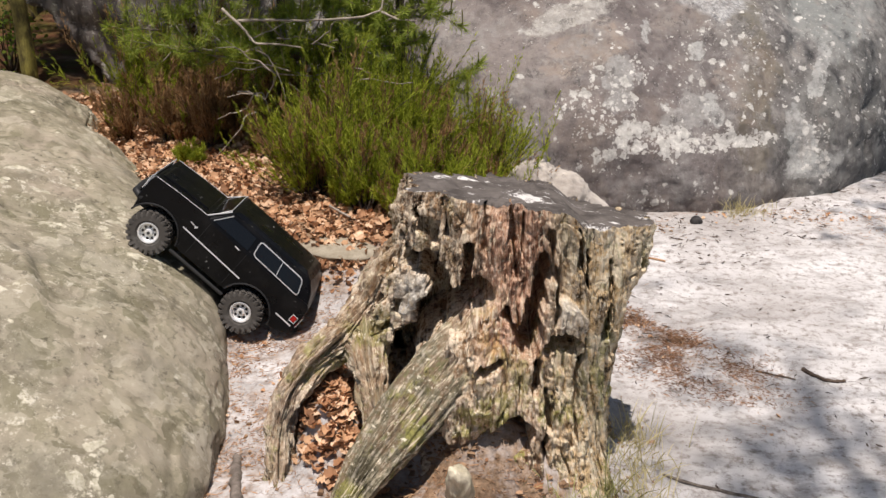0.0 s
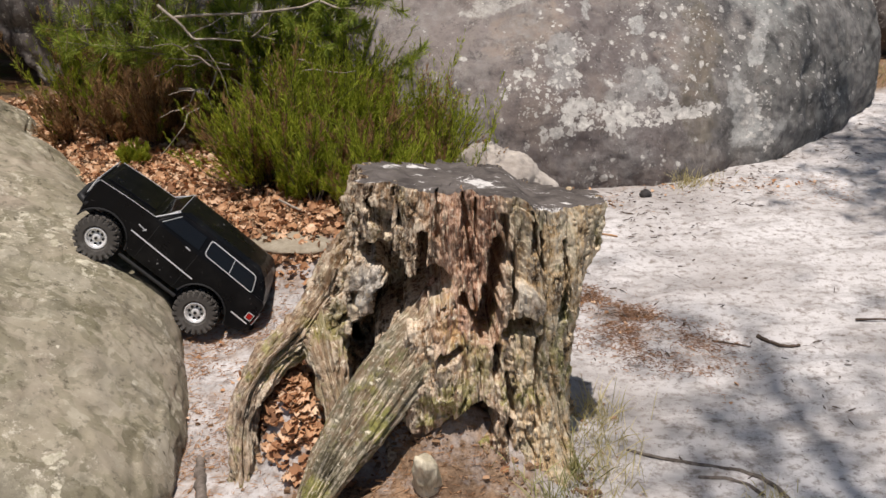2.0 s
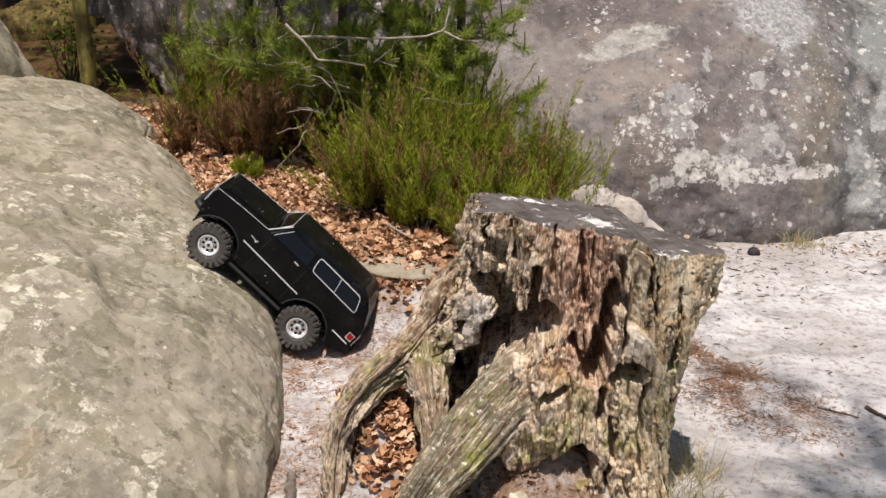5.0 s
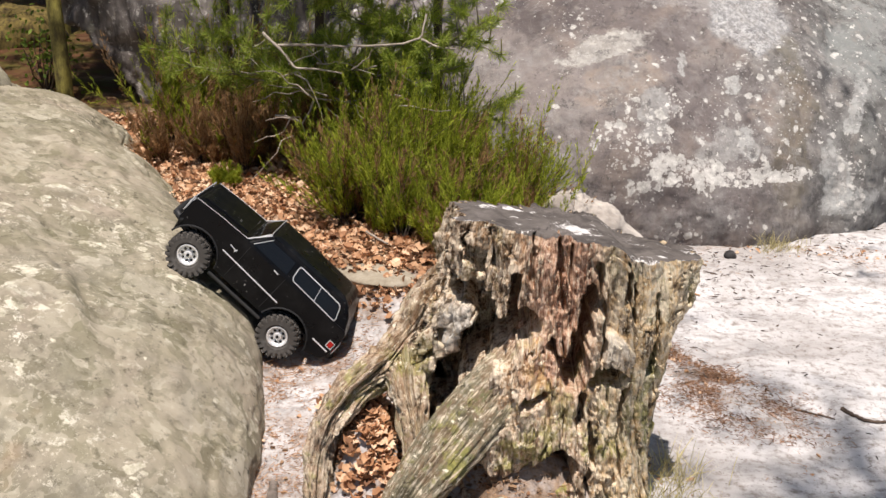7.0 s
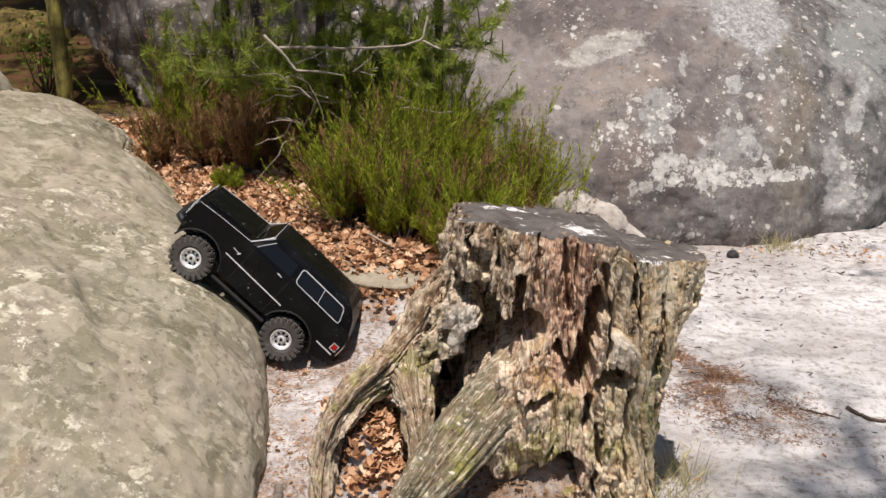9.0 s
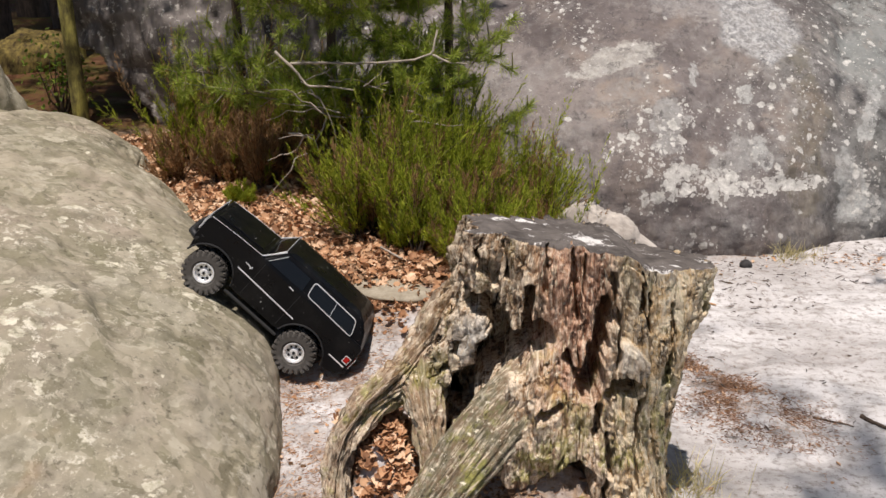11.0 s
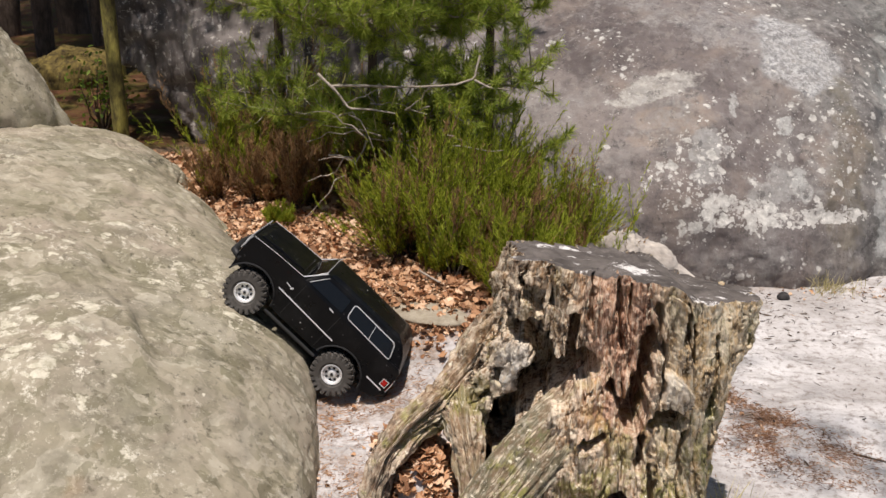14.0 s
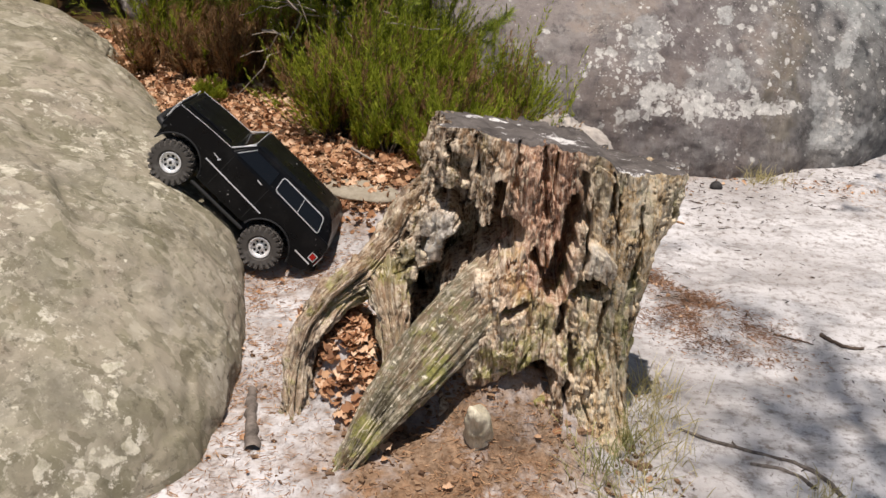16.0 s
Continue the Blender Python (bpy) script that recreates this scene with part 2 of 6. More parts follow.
def make_near_rock():
    n = Nodes("lichened_sandstone")
    warp = n.mix(0.16, n.where, n.noise_colour(9))
    far = lambda *by: n.mapped((1, 1, 1), by)
    # bare beige stone and broad films of grey-green lichen
    c = n.mix(n.ramp(n.noise(9, 7, 0.7), (0.36, 0.0), (0.64, 1.0)), (0.27, 0.233, 0.19), (0.43, 0.377, 0.32))
    film = n.ramp(n.noise(2.1, 6, 0.64), (0.42, 0.0), (0.56, 0.85))
    c = n.mix(film, c, n.mix(n.ramp(n.noise(17, 6, 0.72), (0.38, 0.0), (0.62, 1.0)), (0.165, 0.155, 0.118), (0.31, 0.295, 0.235)))
    # old lichen plates, each of its own tone, in places only
    for scale, most, push in ((7, 0.55, 1.0), (15, 0.6, 2.0), (33, 0.45, 3.0)):
        shade = n.split(n.cells(scale, n.mapped((1, 1, 1.0), (push, 3, push), vector=warp), out="Color"))[0]
        where = n.ramp(n.noise(scale * 0.4, 5, 0.62, far(push * 4, 1, 2)), (0.44, 0.0), (0.56, 1.0))
        c = n.mix(n.math("MULTIPLY", where, most), c, n.ramp(shade, (0.0, (0.16, 0.148, 0.1)), (0.35, (0.25, 0.238, 0.165)), (0.65, (0.4, 0.36, 0.29)), (1.0, (0.55, 0.52, 0.44))))
    # pale round crusts and cream flecks that gather in drifts
    tone = n.mix(n.ramp(n.noise(34, 6, 0.75), (0.38, 0.0), (0.62, 1.0)), (0.44, 0.42, 0.33), (0.8, 0.77, 0.67))
    drift = n.ramp(n.noise(2.3, 6, 0.68, far(1, 5, 3)), (0.455, 0.0), (0.585, 1.0))
    c = n.mix(n.math("MULTIPLY", crust(n, 21, n.math("MULTIPLY", drift, 0.9), 0.65, warp), 0.85), c, tone)
    c = n.mix(n.math("MULTIPLY", n.ramp(n.noise(30, 8, 0.82), (0.55, 0.0), (0.59, 1.0)), drift), c, (0.74, 0.71, 0.63))
    c = n.mix(n.math("MULTIPLY", n.ramp(n.noise(70, 6, 0.78), (0.57, 0.0), (0.63, 0.7)), n.ramp(n.noise(3, 5, 0.6, far(3, 8, 4)), (0.42, 0.1), (0.6, 1.0))), c, (0.7, 0.66, 0.57))
    # dark pits and weathered veins
    c = n.mix(n.math("MULTIPLY", n.ramp(n.noise(44, 7, 0.78), (0.38, 0.95), (0.45, 0.0)), n.ramp(n.noise(3.5, 4, 0.6, far(8, 2, 5)), (0.4, 0.25), (0.6, 1.0))), c, (0.1, 0.09, 0.068))
    vein = n.cells(4.2, n.mix(0.12, n.where, n.noise_colour(8)), "DISTANCE_TO_EDGE")
    vein = n.math("MULTIPLY", n.ramp(n.math("ADD", vein, n.math("MULTIPLY", n.noise(30, 6, 0.7), 0.05)), (0.03, 1.0), (0.055, 0.0)), n.ramp(n.noise(2.4, 4, 0.6, far(2, 2, 9)), (0.54, 0.0), (0.62, 0.45)))
    c = n.mix(vein, c, (0.14, 0.125, 0.095))
    c = n.mix(n.ramp(n.noise(3.4, 5, 0.65, far(9, 9, 1)), (0.56, 0.0), (0.68, 0.4)), c, (0.22, 0.21, 0.185))
    # a few white lichen discs and a rusty stain
    c = n.mix(n.ramp(n.math("ADD", n.cells(2.7, n.mix(0.04, n.where, n.noise_colour(14))), n.math("MULTIPLY", n.noise(24, 4, 0.6), 0.06)), (0.075, 0.95), (0.085, 0.0)), c, (0.86, 0.84, 0.8))
    c = n.mix(n.ramp(n.noise(2.6, 4, 0.6, far(4, 2, 8)), (0.64, 0.0), (0.74, 0.45)), c, (0.45, 0.28, 0.15))
    c = n.mix(1.0, c, (0.9, 0.875, 0.82), "MULTIPLY")
    height = n.math("SUBTRACT", n.noise(70, 7, 0.75), n.math("MULTIPLY", vein, 1.5))
    normal = n.bump(height, 0.4, 0.004, n.bump(n.noise(16, 6, 0.65), 0.16, 0.012))
    return n.done(c, 0.88, normal, spec=0.2)


def make_boulder():
    n = Nodes("grey_lichened_boulder")
    c = n.mix(n.ramp(n.noise(1.7, 6, 0.6, n.mapped((1, 1, 0.6))), (0.36, 0.0), (0.64, 1.0)), (0.105, 0.088, 0.086), (0.205, 0.178, 0.172))
    c = n.mix(n.ramp(n.noise(4.5, 6, 0.65), (0.48, 0.0), (0.7, 0.75)), c, (0.26, 0.212, 0.182))
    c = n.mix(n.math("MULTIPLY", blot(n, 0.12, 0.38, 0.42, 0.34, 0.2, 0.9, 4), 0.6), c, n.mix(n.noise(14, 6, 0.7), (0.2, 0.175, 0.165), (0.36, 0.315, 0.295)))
    streak = n.noise(5, 5, 0.6, n.mapped((2.2, 2.2, 0.25)))
    c = n.mix(n.ramp(streak, (0.52, 0.0), (0.7, 0.6)), c, (0.09, 0.078, 0.08))
    x = n.split()[0]
    # cooler, green-grey crust on the far flank
    flank = n.ramp(n.math("SUBTRACT", n.math("ADD", x, n.math("MULTIPLY", n.noise(2.4, 5, 0.65), 1.2)), 1.3), (0.3, 0.0), (0.75, 0.7))
    c = n.mix(flank, c, n.mix(n.ramp(n.noise(18, 6, 0.7), (0.4, 0.0), (0.62, 1.0)), (0.075, 0.08, 0.077), (0.21, 0.222, 0.213)))
    for spec, most in (((0.56, 0.57, 0.16, 0.09, 0.3, 0.9, 6), 1.0), ((1.16, 0.46, 0.13, 0.14, 0.1, 0.9, 6), 0.6)):
        c = n.mix(n.math("MULTIPLY", blot(n, *spec), n.math("MULTIPLY", n.ramp(n.noise(13, 6, 0.72, n.mapped((1, 1, 0.7), (3, 3, 3))), (0.36, 0.15), (0.6, 0.75)), most)), c,
                  n.mix(n.noise(16, 5, 0.7), (0.26, 0.2, 0.165), (0.4, 0.315, 0.25)))
    pale = n.mix(n.ramp(n.noise(30, 6, 0.75), (0.36, 0.0), (0.64, 1.0)), (0.36, 0.35, 0.33), (0.76, 0.74, 0.7))
    # the slanting pale film, the broad white cap and cool crusts on the flank
    c = n.mix(n.math("MULTIPLY", blot(n, 0.49, 0.675, 0.2, 0.042, 0.3, 0.8, 11), 0.8), c, n.mix(n.ramp(n.noise(36, 6, 0.75), (0.4, 0.0), (0.6, 1.0)), (0.34, 0.32, 0.295), (0.54, 0.52, 0.48)))
    cap = n.math("MAXIMUM", blot(n, 1.08, 0.77, 0.21, 0.12, -0.3, 0.5, 6), n.math("MULTIPLY", blot(n, 0.82, 0.86, 0.2, 0.07, -0.2, 0.7, 7), 0.3))
    c = n.mix(n.math("MULTIPLY", cap, n.ramp(n.noise(22, 6, 0.75), (0.34, 0.45), (0.52, 0.95))), c, n.mix(n.ramp(n.noise(48, 7, 0.8), (0.44, 0.0), (0.58, 1.0)), (0.22, 0.22, 0.225), (0.56, 0.56, 0.56)))
    c = n.mix(n.math("MULTIPLY", blot(n, 1.62, 0.66, 0.22, 0.16, 0.3, 0.9, 7), 0.45), c, (0.32, 0.34, 0.33))
    for spec, most in (((0.67, 0.48, 0.07, 0.1, -0.1, 1.3, 9), 0.5), ((0.93, 0.36, 0.1, 0.08, -0.3, 1.4, 8), 0.5), ((1.03, 0.365, 0.035, 0.06, 0.3, 1.0, 14), 0.9), ((0.99, 0.56, 0.03, 0.03, 0.0, 1.3, 20), 0.9),
                       ((0.79, 0.635, 0.02, 0.04, -0.4, 1.3, 20), 0.7), ((1.5, 0.47, 0.035, 0.13, -0.5, 1.3, 12), 0.75), ((1.39, 0.24, 0.06, 0.15, 0.0, 1.3, 10), 0.7), ((1.46, 0.13, 0.14, 0.04, 0.2, 1.2, 12), 0.6)):
        c = n.mix(n.math("MULTIPLY", blot(n, *spec), n.math("MULTIPLY", n.ramp(n.noise(28, 7, 0.78), (0.36, 0.3), (0.56, 1.0)), most)), c, n.mix(n.noise(40, 5, 0.7), (0.36, 0.37, 0.36), (0.62, 0.62, 0.6)))
    # soft grey films and drips
    film = n.math("MULTIPLY", n.ramp(n.noise(3.2, 6, 0.7, n.mapped((1.2, 1.2, 0.8), (4, 1, 6))), (0.46, 0.0), (0.64, 1.0)), n.ramp(n.noise(30, 6, 0.75), (0.4, 0.2), (0.6, 0.7)))
    c = n.mix(film, c, (0.31, 0.3, 0.29))
    c = n.mix(n.math("MULTIPLY", n.ramp(n.noise(7, 6, 0.7, n.mapped((2.4, 2.4, 0.35), (9, 2, 1))), (0.55, 0.0), (0.66, 1.0)), 0.5), c, (0.3, 0.27, 0.245))
    c = n.mix(n.math("MULTIPLY", n.ramp(n.noise(11, 7, 0.75, n.mapped((1, 1, 1), (2, 6, 3))), (0.55, 0.0), (0.65, 1.0)), 0.45), c, (0.075, 0.066, 0.068))
    stain = n.math("MULTIPLY", blot(n, 1.23, 0.36, 0.1, 0.3, 0.0, 0.9, 5), n.ramp(n.noise(9, 6, 0.7, n.mapped((2.5, 2.5, 0.5))), (0.4, 0.2), (0.6, 0.8)))
    c = n.mix(n.math("MULTIPLY", stain, 0.5), c, (0.19, 0.165, 0.11))
    mottle = n.ramp(n.noise(15, 9, 0.82, n.mapped((1, 1, 0.85), (6, 1, 2))), (0.52, 0.0), (0.62, 1.0))
    c = n.mix(n.math("MULTIPLY", mottle, n.ramp(n.noise(2.6, 5, 0.65, n.mapped((1, 1, 1), (1, 7, 5))), (0.4, 0.12), (0.6, 0.6))), c, n.mix(n.noise(50, 5, 0.7), (0.26, 0.25, 0.24), (0.5, 0.48, 0.46)))
    c = n.mix(n.ramp(n.noise(19, 8, 0.8, n.mapped((1, 1, 0.7), (2, 9, 6))), (0.38, 0.6), (0.45, 0.0)), c, (0.06, 0.054, 0.055))
    dense = 0.0
    for spec, most in (((0.78, 0.272, 0.21, 0.08, -0.05, 0.8, 10), 1.0), ((1.09, 0.245, 0.24, 0.036, 0.05, 0.8, 12), 1.0), ((0.64, 0.42, 0.22, 0.12, 0.5, 1.1, 8), 0.7),
                       ((0.62, 0.19, 0.14, 0.05, 0.0, 1.0, 9), 0.55), ((1.1, 0.5, 0.3, 0.2, 0.0, 1.1, 6), 0.5), ((1.55, 0.45, 0.3, 0.3, 0.0, 1.0, 5), 0.42), ((1.45, 0.2, 0.1, 0.14, 0.2, 1.1, 9), 0.7)):
        dense = n.math("MAXIMUM", dense, n.math("MULTIPLY", blot(n, *spec), most))
    drift = n.ramp(n.noise(2.2, 5, 0.65), (0.42, 0.0), (0.62, 0.55))
    dense = n.math("MAXIMUM", dense, drift)
    soft = n.mix(0.035, n.where, n.noise_colour(28))
    c = n.mix(n.math("MULTIPLY", crust(n, 17, n.math("MULTIPLY", dense, 0.9), 0.5, soft), 0.8), c, pale)
    c = n.mix(n.math("MULTIPLY", crust(n, 36, n.math("SUBTRACT", dense, 0.06), 0.6, soft), 0.85), c, pale)
    c = n.mix(n.math("MULTIPLY", crust(n, 75, n.math("SUBTRACT", dense, 0.08), 0.6, soft), 0.7), c, (0.5, 0.48, 0.455))
    normal = n.bump(n.noise(46, 7, 0.72), 0.6, 0.008, n.bump(n.noise(8, 5, 0.6), 0.5, 0.03))
    return n.done(c, 0.9, normal, spec=0.2)


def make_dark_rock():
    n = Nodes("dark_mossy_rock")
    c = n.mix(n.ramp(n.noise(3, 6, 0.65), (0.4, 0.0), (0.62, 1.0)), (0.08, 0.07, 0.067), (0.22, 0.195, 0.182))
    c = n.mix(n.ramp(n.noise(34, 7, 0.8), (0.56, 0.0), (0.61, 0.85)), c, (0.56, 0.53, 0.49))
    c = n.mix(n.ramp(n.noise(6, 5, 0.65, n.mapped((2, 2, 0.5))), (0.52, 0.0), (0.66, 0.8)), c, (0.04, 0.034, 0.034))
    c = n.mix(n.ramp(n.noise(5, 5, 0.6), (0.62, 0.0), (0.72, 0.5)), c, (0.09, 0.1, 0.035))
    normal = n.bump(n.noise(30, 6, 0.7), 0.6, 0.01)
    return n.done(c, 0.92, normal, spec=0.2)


def make_white_rock():
    n = Nodes("pale_rock")
    c = n.mix(n.ramp(n.noise(9, 6, 0.65), (0.38, 0.0), (0.64, 1.0)), (0.3, 0.265, 0.235), (0.56, 0.51, 0.46))
    c = n.mix(n.ramp(n.noise(40, 5, 0.7), (0.6, 0.0), (0.7, 0.6)), c, (0.2, 0.18, 0.16))
    return n.done(c, 0.9, n.bump(n.noise(45, 6, 0.7), 0.5, 0.008), spec=0.2)


def make_stump_wood():
    n = Nodes("weathered_stump_wood")
    at = n.tree.nodes.new("ShaderNodeAttribute")
    at.attribute_name = "grain"
    fibre = n.mapped((58, 4.6, 1), vector=at.outputs["Vector"])
    hair = n.mapped((190, 7, 1), vector=at.outputs["Vector"])
    slab, heart = n.attr("slab"), n.attr("heart")
    x, y, z = n.split()

    def grain(scale):
        return n.noise(scale, 7, 0.7, fibre)

    def crumbs(scale, low, high):
        return n.ramp(n.noise(scale, 6, 0.78), (low, 0.0), (high, 1.0))

    def palette(offset, *stops):
        return n.ramp(n.noise(11, 8, 0.76, n.mapped((1.3, 1.3, 0.75), offset)), *stops)

    # weathered brown wood, silver skin and rot in ragged upright patches
    c = palette((2, 8, 4), (0.41, (0.07, 0.048, 0.035)), (0.45, (0.33, 0.22, 0.135)), (0.5, (0.8, 0.69, 0.54)), (0.55, (0.44, 0.28, 0.155)), (0.6, (0.12, 0.085, 0.055)))
    red = palette((5, 1, 9), (0.41, (0.08, 0.04, 0.028)), (0.455, (0.33, 0.165, 0.1)), (0.505, (0.7, 0.48, 0.35)), (0.545, (0.32, 0.15, 0.09)), (0.61, (0.6, 0.39, 0.19)))
    c = n.mix(n.math("MULTIPLY", heart, 1.0), c, red)
    ochre = palette((7, 6, 1), (0.41, (0.1, 0.07, 0.042)), (0.46, (0.68, 0.48, 0.25)), (0.53, (0.78, 0.68, 0.51)), (0.6, (0.28, 0.25, 0.13)))
    c = n.mix(n.ramp(x, (0.19, 0.0), (0.27, 0.85)), c, ochre)
    # the slanting root: grey-green with fine pale fibres
    lines = n.noise(1.0, 6, 0.68, hair)
    plank = palette((1, 4, 7), (0.4, (0.075, 0.068, 0.042)), (0.47, (0.21, 0.19, 0.125)), (0.53, (0.2, 0.135, 0.085)), (0.6, (0.19, 0.195, 0.095)))
    c = n.mix(n.math("MULTIPLY", slab, 0.95), c, plank)
    # light and dark fibres within every tone
    tone = n.math("ADD", n.math("MULTIPLY", n.math("SUBTRACT", lines, 0.5), 3.2), n.math("MULTIPLY", n.math("SUBTRACT", n.noise(55, 5, 0.7), 0.5), 2.2))
    c = n.mix(n.ramp(tone, (0.0, 0.0), (0.5, 0.75)), c, n.mix(0.6, c, (0.97, 0.87, 0.7)), "MIX")
    c = n.mix(n.ramp(n.math("MULTIPLY", tone, -1.0), (0.18, 0.0), (0.7, 0.62)), c, (0.075, 0.05, 0.034))
    # moss low down and in patches
    c = n.mix(n.math("MULTIPLY", n.ramp(n.noise(9, 6, 0.75, n.mapped((1, 1, 0.7), (7, 4, 2))), (0.53, 0.0), (0.6, 0.8)), n.ramp(z, (0.28, 1.0), (0.5, 0.3))), c, n.mix(crumbs(70, 0.36, 0.62), (0.12, 0.12, 0.03), (0.42, 0.4, 0.12)))
    c = n.mix(n.math("MULTIPLY", n.attr("pale"), 0.85), c, n.mix(crumbs(30, 0.4, 0.56), (0.2, 0.175, 0.145), (0.84, 0.8, 0.72)))
    # sunbleached splinters, lichen specks, open cracks and holes
    c = n.mix(n.ramp(grain(2.8), (0.57, 0.0), (0.62, 0.95)), c, n.mix(n.noise(25, 4, 0.6), (0.56, 0.44, 0.28), (0.88, 0.8, 0.64)))
    c = n.mix(n.ramp(n.noise(62, 5, 0.72), (0.6, 0.0), (0.64, 0.9)), c, (0.86, 0.79, 0.63))
    c = n.mix(n.ramp(lines, (0.3, 0.85), (0.37, 0.0)), c, (0.05, 0.035, 0.025))
    c = n.mix(n.ramp(grain(1.9), (0.335, 0.9), (0.4, 0.0)), c, (0.035, 0.025, 0.018))
    c = n.mix(n.ramp(n.noise(42, 6, 0.78), (0.335, 0.85), (0.385, 0.0)), c, (0.05, 0.036, 0.027))
    normal = n.bump(lines, 0.5, 0.005, n.bump(grain(2.2), 0.7, 0.01, n.bump(n.noise(60, 5, 0.7), 0.7, 0.007)))
    return n.done(c, 0.9, normal, spec=0.15)


DROPPINGS = ((0.175, 2.15, 0.035, 0.075), (0.325, 2.045, 0.035, 0.02), (0.07, 2.34, 0.04, 0.01))


def make_cut_top():
    n = Nodes("grey_cut_wood")
    c = n.mix(n.ramp(n.noise(14, 6, 0.65), (0.36, 0.0), (0.66, 1.0)), (0.07, 0.061, 0.056), (0.17, 0.15, 0.138))
    c = n.mix(n.ramp(n.noise(9, 6, 0.7, n.mapped((1.2, 3.5, 1), (1.3, 0.4, 0))), (0.6, 0.0), (0.635, 0.9)), c, (0.72, 0.7, 0.68))
    for cx, cy, rx, ry in DROPPINGS:
        ln = n.tree.nodes.new("ShaderNodeVectorMath")
        ln.operation = "LENGTH"
        n.put(ln.inputs[0], n.mapped((1 / rx, 1 / ry, 0), (0, 0, 0), vector=n.mapped((1, 1, 1), (-cx, -cy, 0))))
        d = n.math("ADD", ln.outputs["Value"], n.math("MULTIPLY", n.math("SUBTRACT", n.noise(46, 7, 0.8), 0.5), 5.5))
        c = n.mix(n.ramp(d, (0.7, 0.9), (0.85, 0.0)), c, (0.74, 0.72, 0.7))
    return n.done(c, 0.9, n.bump(n.noise(40, 6, 0.7), 0.6, 0.006), spec=0.2)


def make_leaf(name, low, high, rough=0.7, spec=0.3, thin=0.0):
    n = Nodes(name)
    c = n.mix(n.island(), low, high)
    if name == "dry_leaves":
        c = n.ramp(n.island(), (0.0, (0.16, 0.08, 0.045)), (0.25, (0.42, 0.215, 0.11)), (0.6, (0.62, 0.37, 0.21)), (1.0, (0.86, 0.63, 0.44)))
    c = n.mix(n.ramp(n.noise(7, 3, 0.6), (0.4, 0.0), (0.65, 0.35)), c, tuple(0.55 * k for k in low))
    n.done(c, rough, spec=spec)
    if thin:
        t = n.tree.nodes.new("ShaderNodeBsdfTranslucent")
        n.put(t.inputs["Color"], c)
        m = n.tree.nodes.new("ShaderNodeMixShader")
        m.inputs[0].default_value = thin
        n.tree.links.new(n.bsdf.outputs[0], m.inputs[1])
        n.tree.links.new(t.outputs[0], m.inputs[2])
        n.tree.links.new(m.outputs[0], n.tree.nodes["Material Output"].inputs["Surface"])
    return n.mat


def make_bark(name, dark, light):
    n = Nodes(name)
    c = n.mix(n.ramp(n.noise(30, 6, 0.72, n.mapped((1, 1, 0.3))), (0.36, 0.0), (0.64, 1.0)), dark, light)
    c = n.mix(n.ramp(n.noise(5, 5, 0.6), (0.5, 0.0), (0.66, 0.7)), c, tuple(0.6 * k for k in dark))
    return n.done(c, 0.9, n.bump(n.noise(60, 5, 0.7), 0.6, 0.006), spec=0.2)


def make_plain(name, colour, rough, metal=0.0, wear=0.15, spec=0.4, scale=40, dust=0.0, flecks=0.0):
    n = Nodes(name)
    c = n.mix(n.math("MULTIPLY", n.noise(scale, 5, 0.65), wear * 2), colour, tuple(0.5 * k for k in colour))
    if dust:
        c = n.mix(n.ramp(n.noise(11, 6, 0.7), (0.52, 0.0), (0.72, dust)), c, (0.3, 0.29, 0.28))
    if flecks:
        c = n.mix(n.math("MULTIPLY", n.ramp(n.noise(130, 4, 0.6), (0.66, 0.0), (0.7, flecks)), n.ramp(n.noise(16, 4, 0.6), (0.46, 0.0), (0.6, 1.0))), c, (0.6, 0.59, 0.57))
    r = n.ramp(n.noise(scale * 0.7, 4, 0.6), (0.3, max(0.0, rough - 0.08)), (0.7, min(1.0, rough + 0.12)))
    return n.done(c, r, metal=metal, spec=spec)


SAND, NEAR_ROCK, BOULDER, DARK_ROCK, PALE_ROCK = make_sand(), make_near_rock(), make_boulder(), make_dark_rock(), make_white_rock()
STUMP, CUT = make_stump_wood(), make_cut_top()
DRY_LEAF = make_leaf("dry_leaves", (0.3, 0.14, 0.062), (0.68, 0.46, 0.29), thin=0.12)
HEATHER_LEAF = make_leaf("heather_leaves", (0.19, 0.255, 0.016), (0.58, 0.61, 0.075), thin=0.45)
HEATHER_DRY = make_leaf("dry_heather", (0.24, 0.13, 0.06), (0.52, 0.33, 0.16), thin=0.35)
NEEDLE = make_leaf("pine_needles", (0.19, 0.28, 0.035), (0.52, 0.57, 0.11), thin=0.45)
GRASS = make_leaf("grass_blades", (0.42, 0.37, 0.15), (0.74, 0.65, 0.4), thin=0.3)
FRESH_GRASS = make_leaf("green_grass_blades", (0.24, 0.25, 0.08), (0.56, 0.55, 0.25), thin=0.35)
STRAW = make_leaf("dry_needles", (0.26, 0.12, 0.055), (0.58, 0.36, 0.2))
RED_STRAW = make_leaf("red_brown_needles", (0.16, 0.075, 0.04), (0.46, 0.27, 0.16))
BROAD_LEAF = make_leaf("green_leaves", (0.08, 0.14, 0.018), (0.26, 0.34, 0.05), thin=0.35)
TWIG = make_bark("grey_twig", (0.19, 0.16, 0.13), (0.52, 0.45, 0.38))
DARK_TWIG = make_bark("dark_twig", (0.05, 0.037, 0.03), (0.15, 0.11, 0.085))
MOSSY = make_bark("mossy_bark", (0.08, 0.066, 0.035), (0.42, 0.37, 0.1))
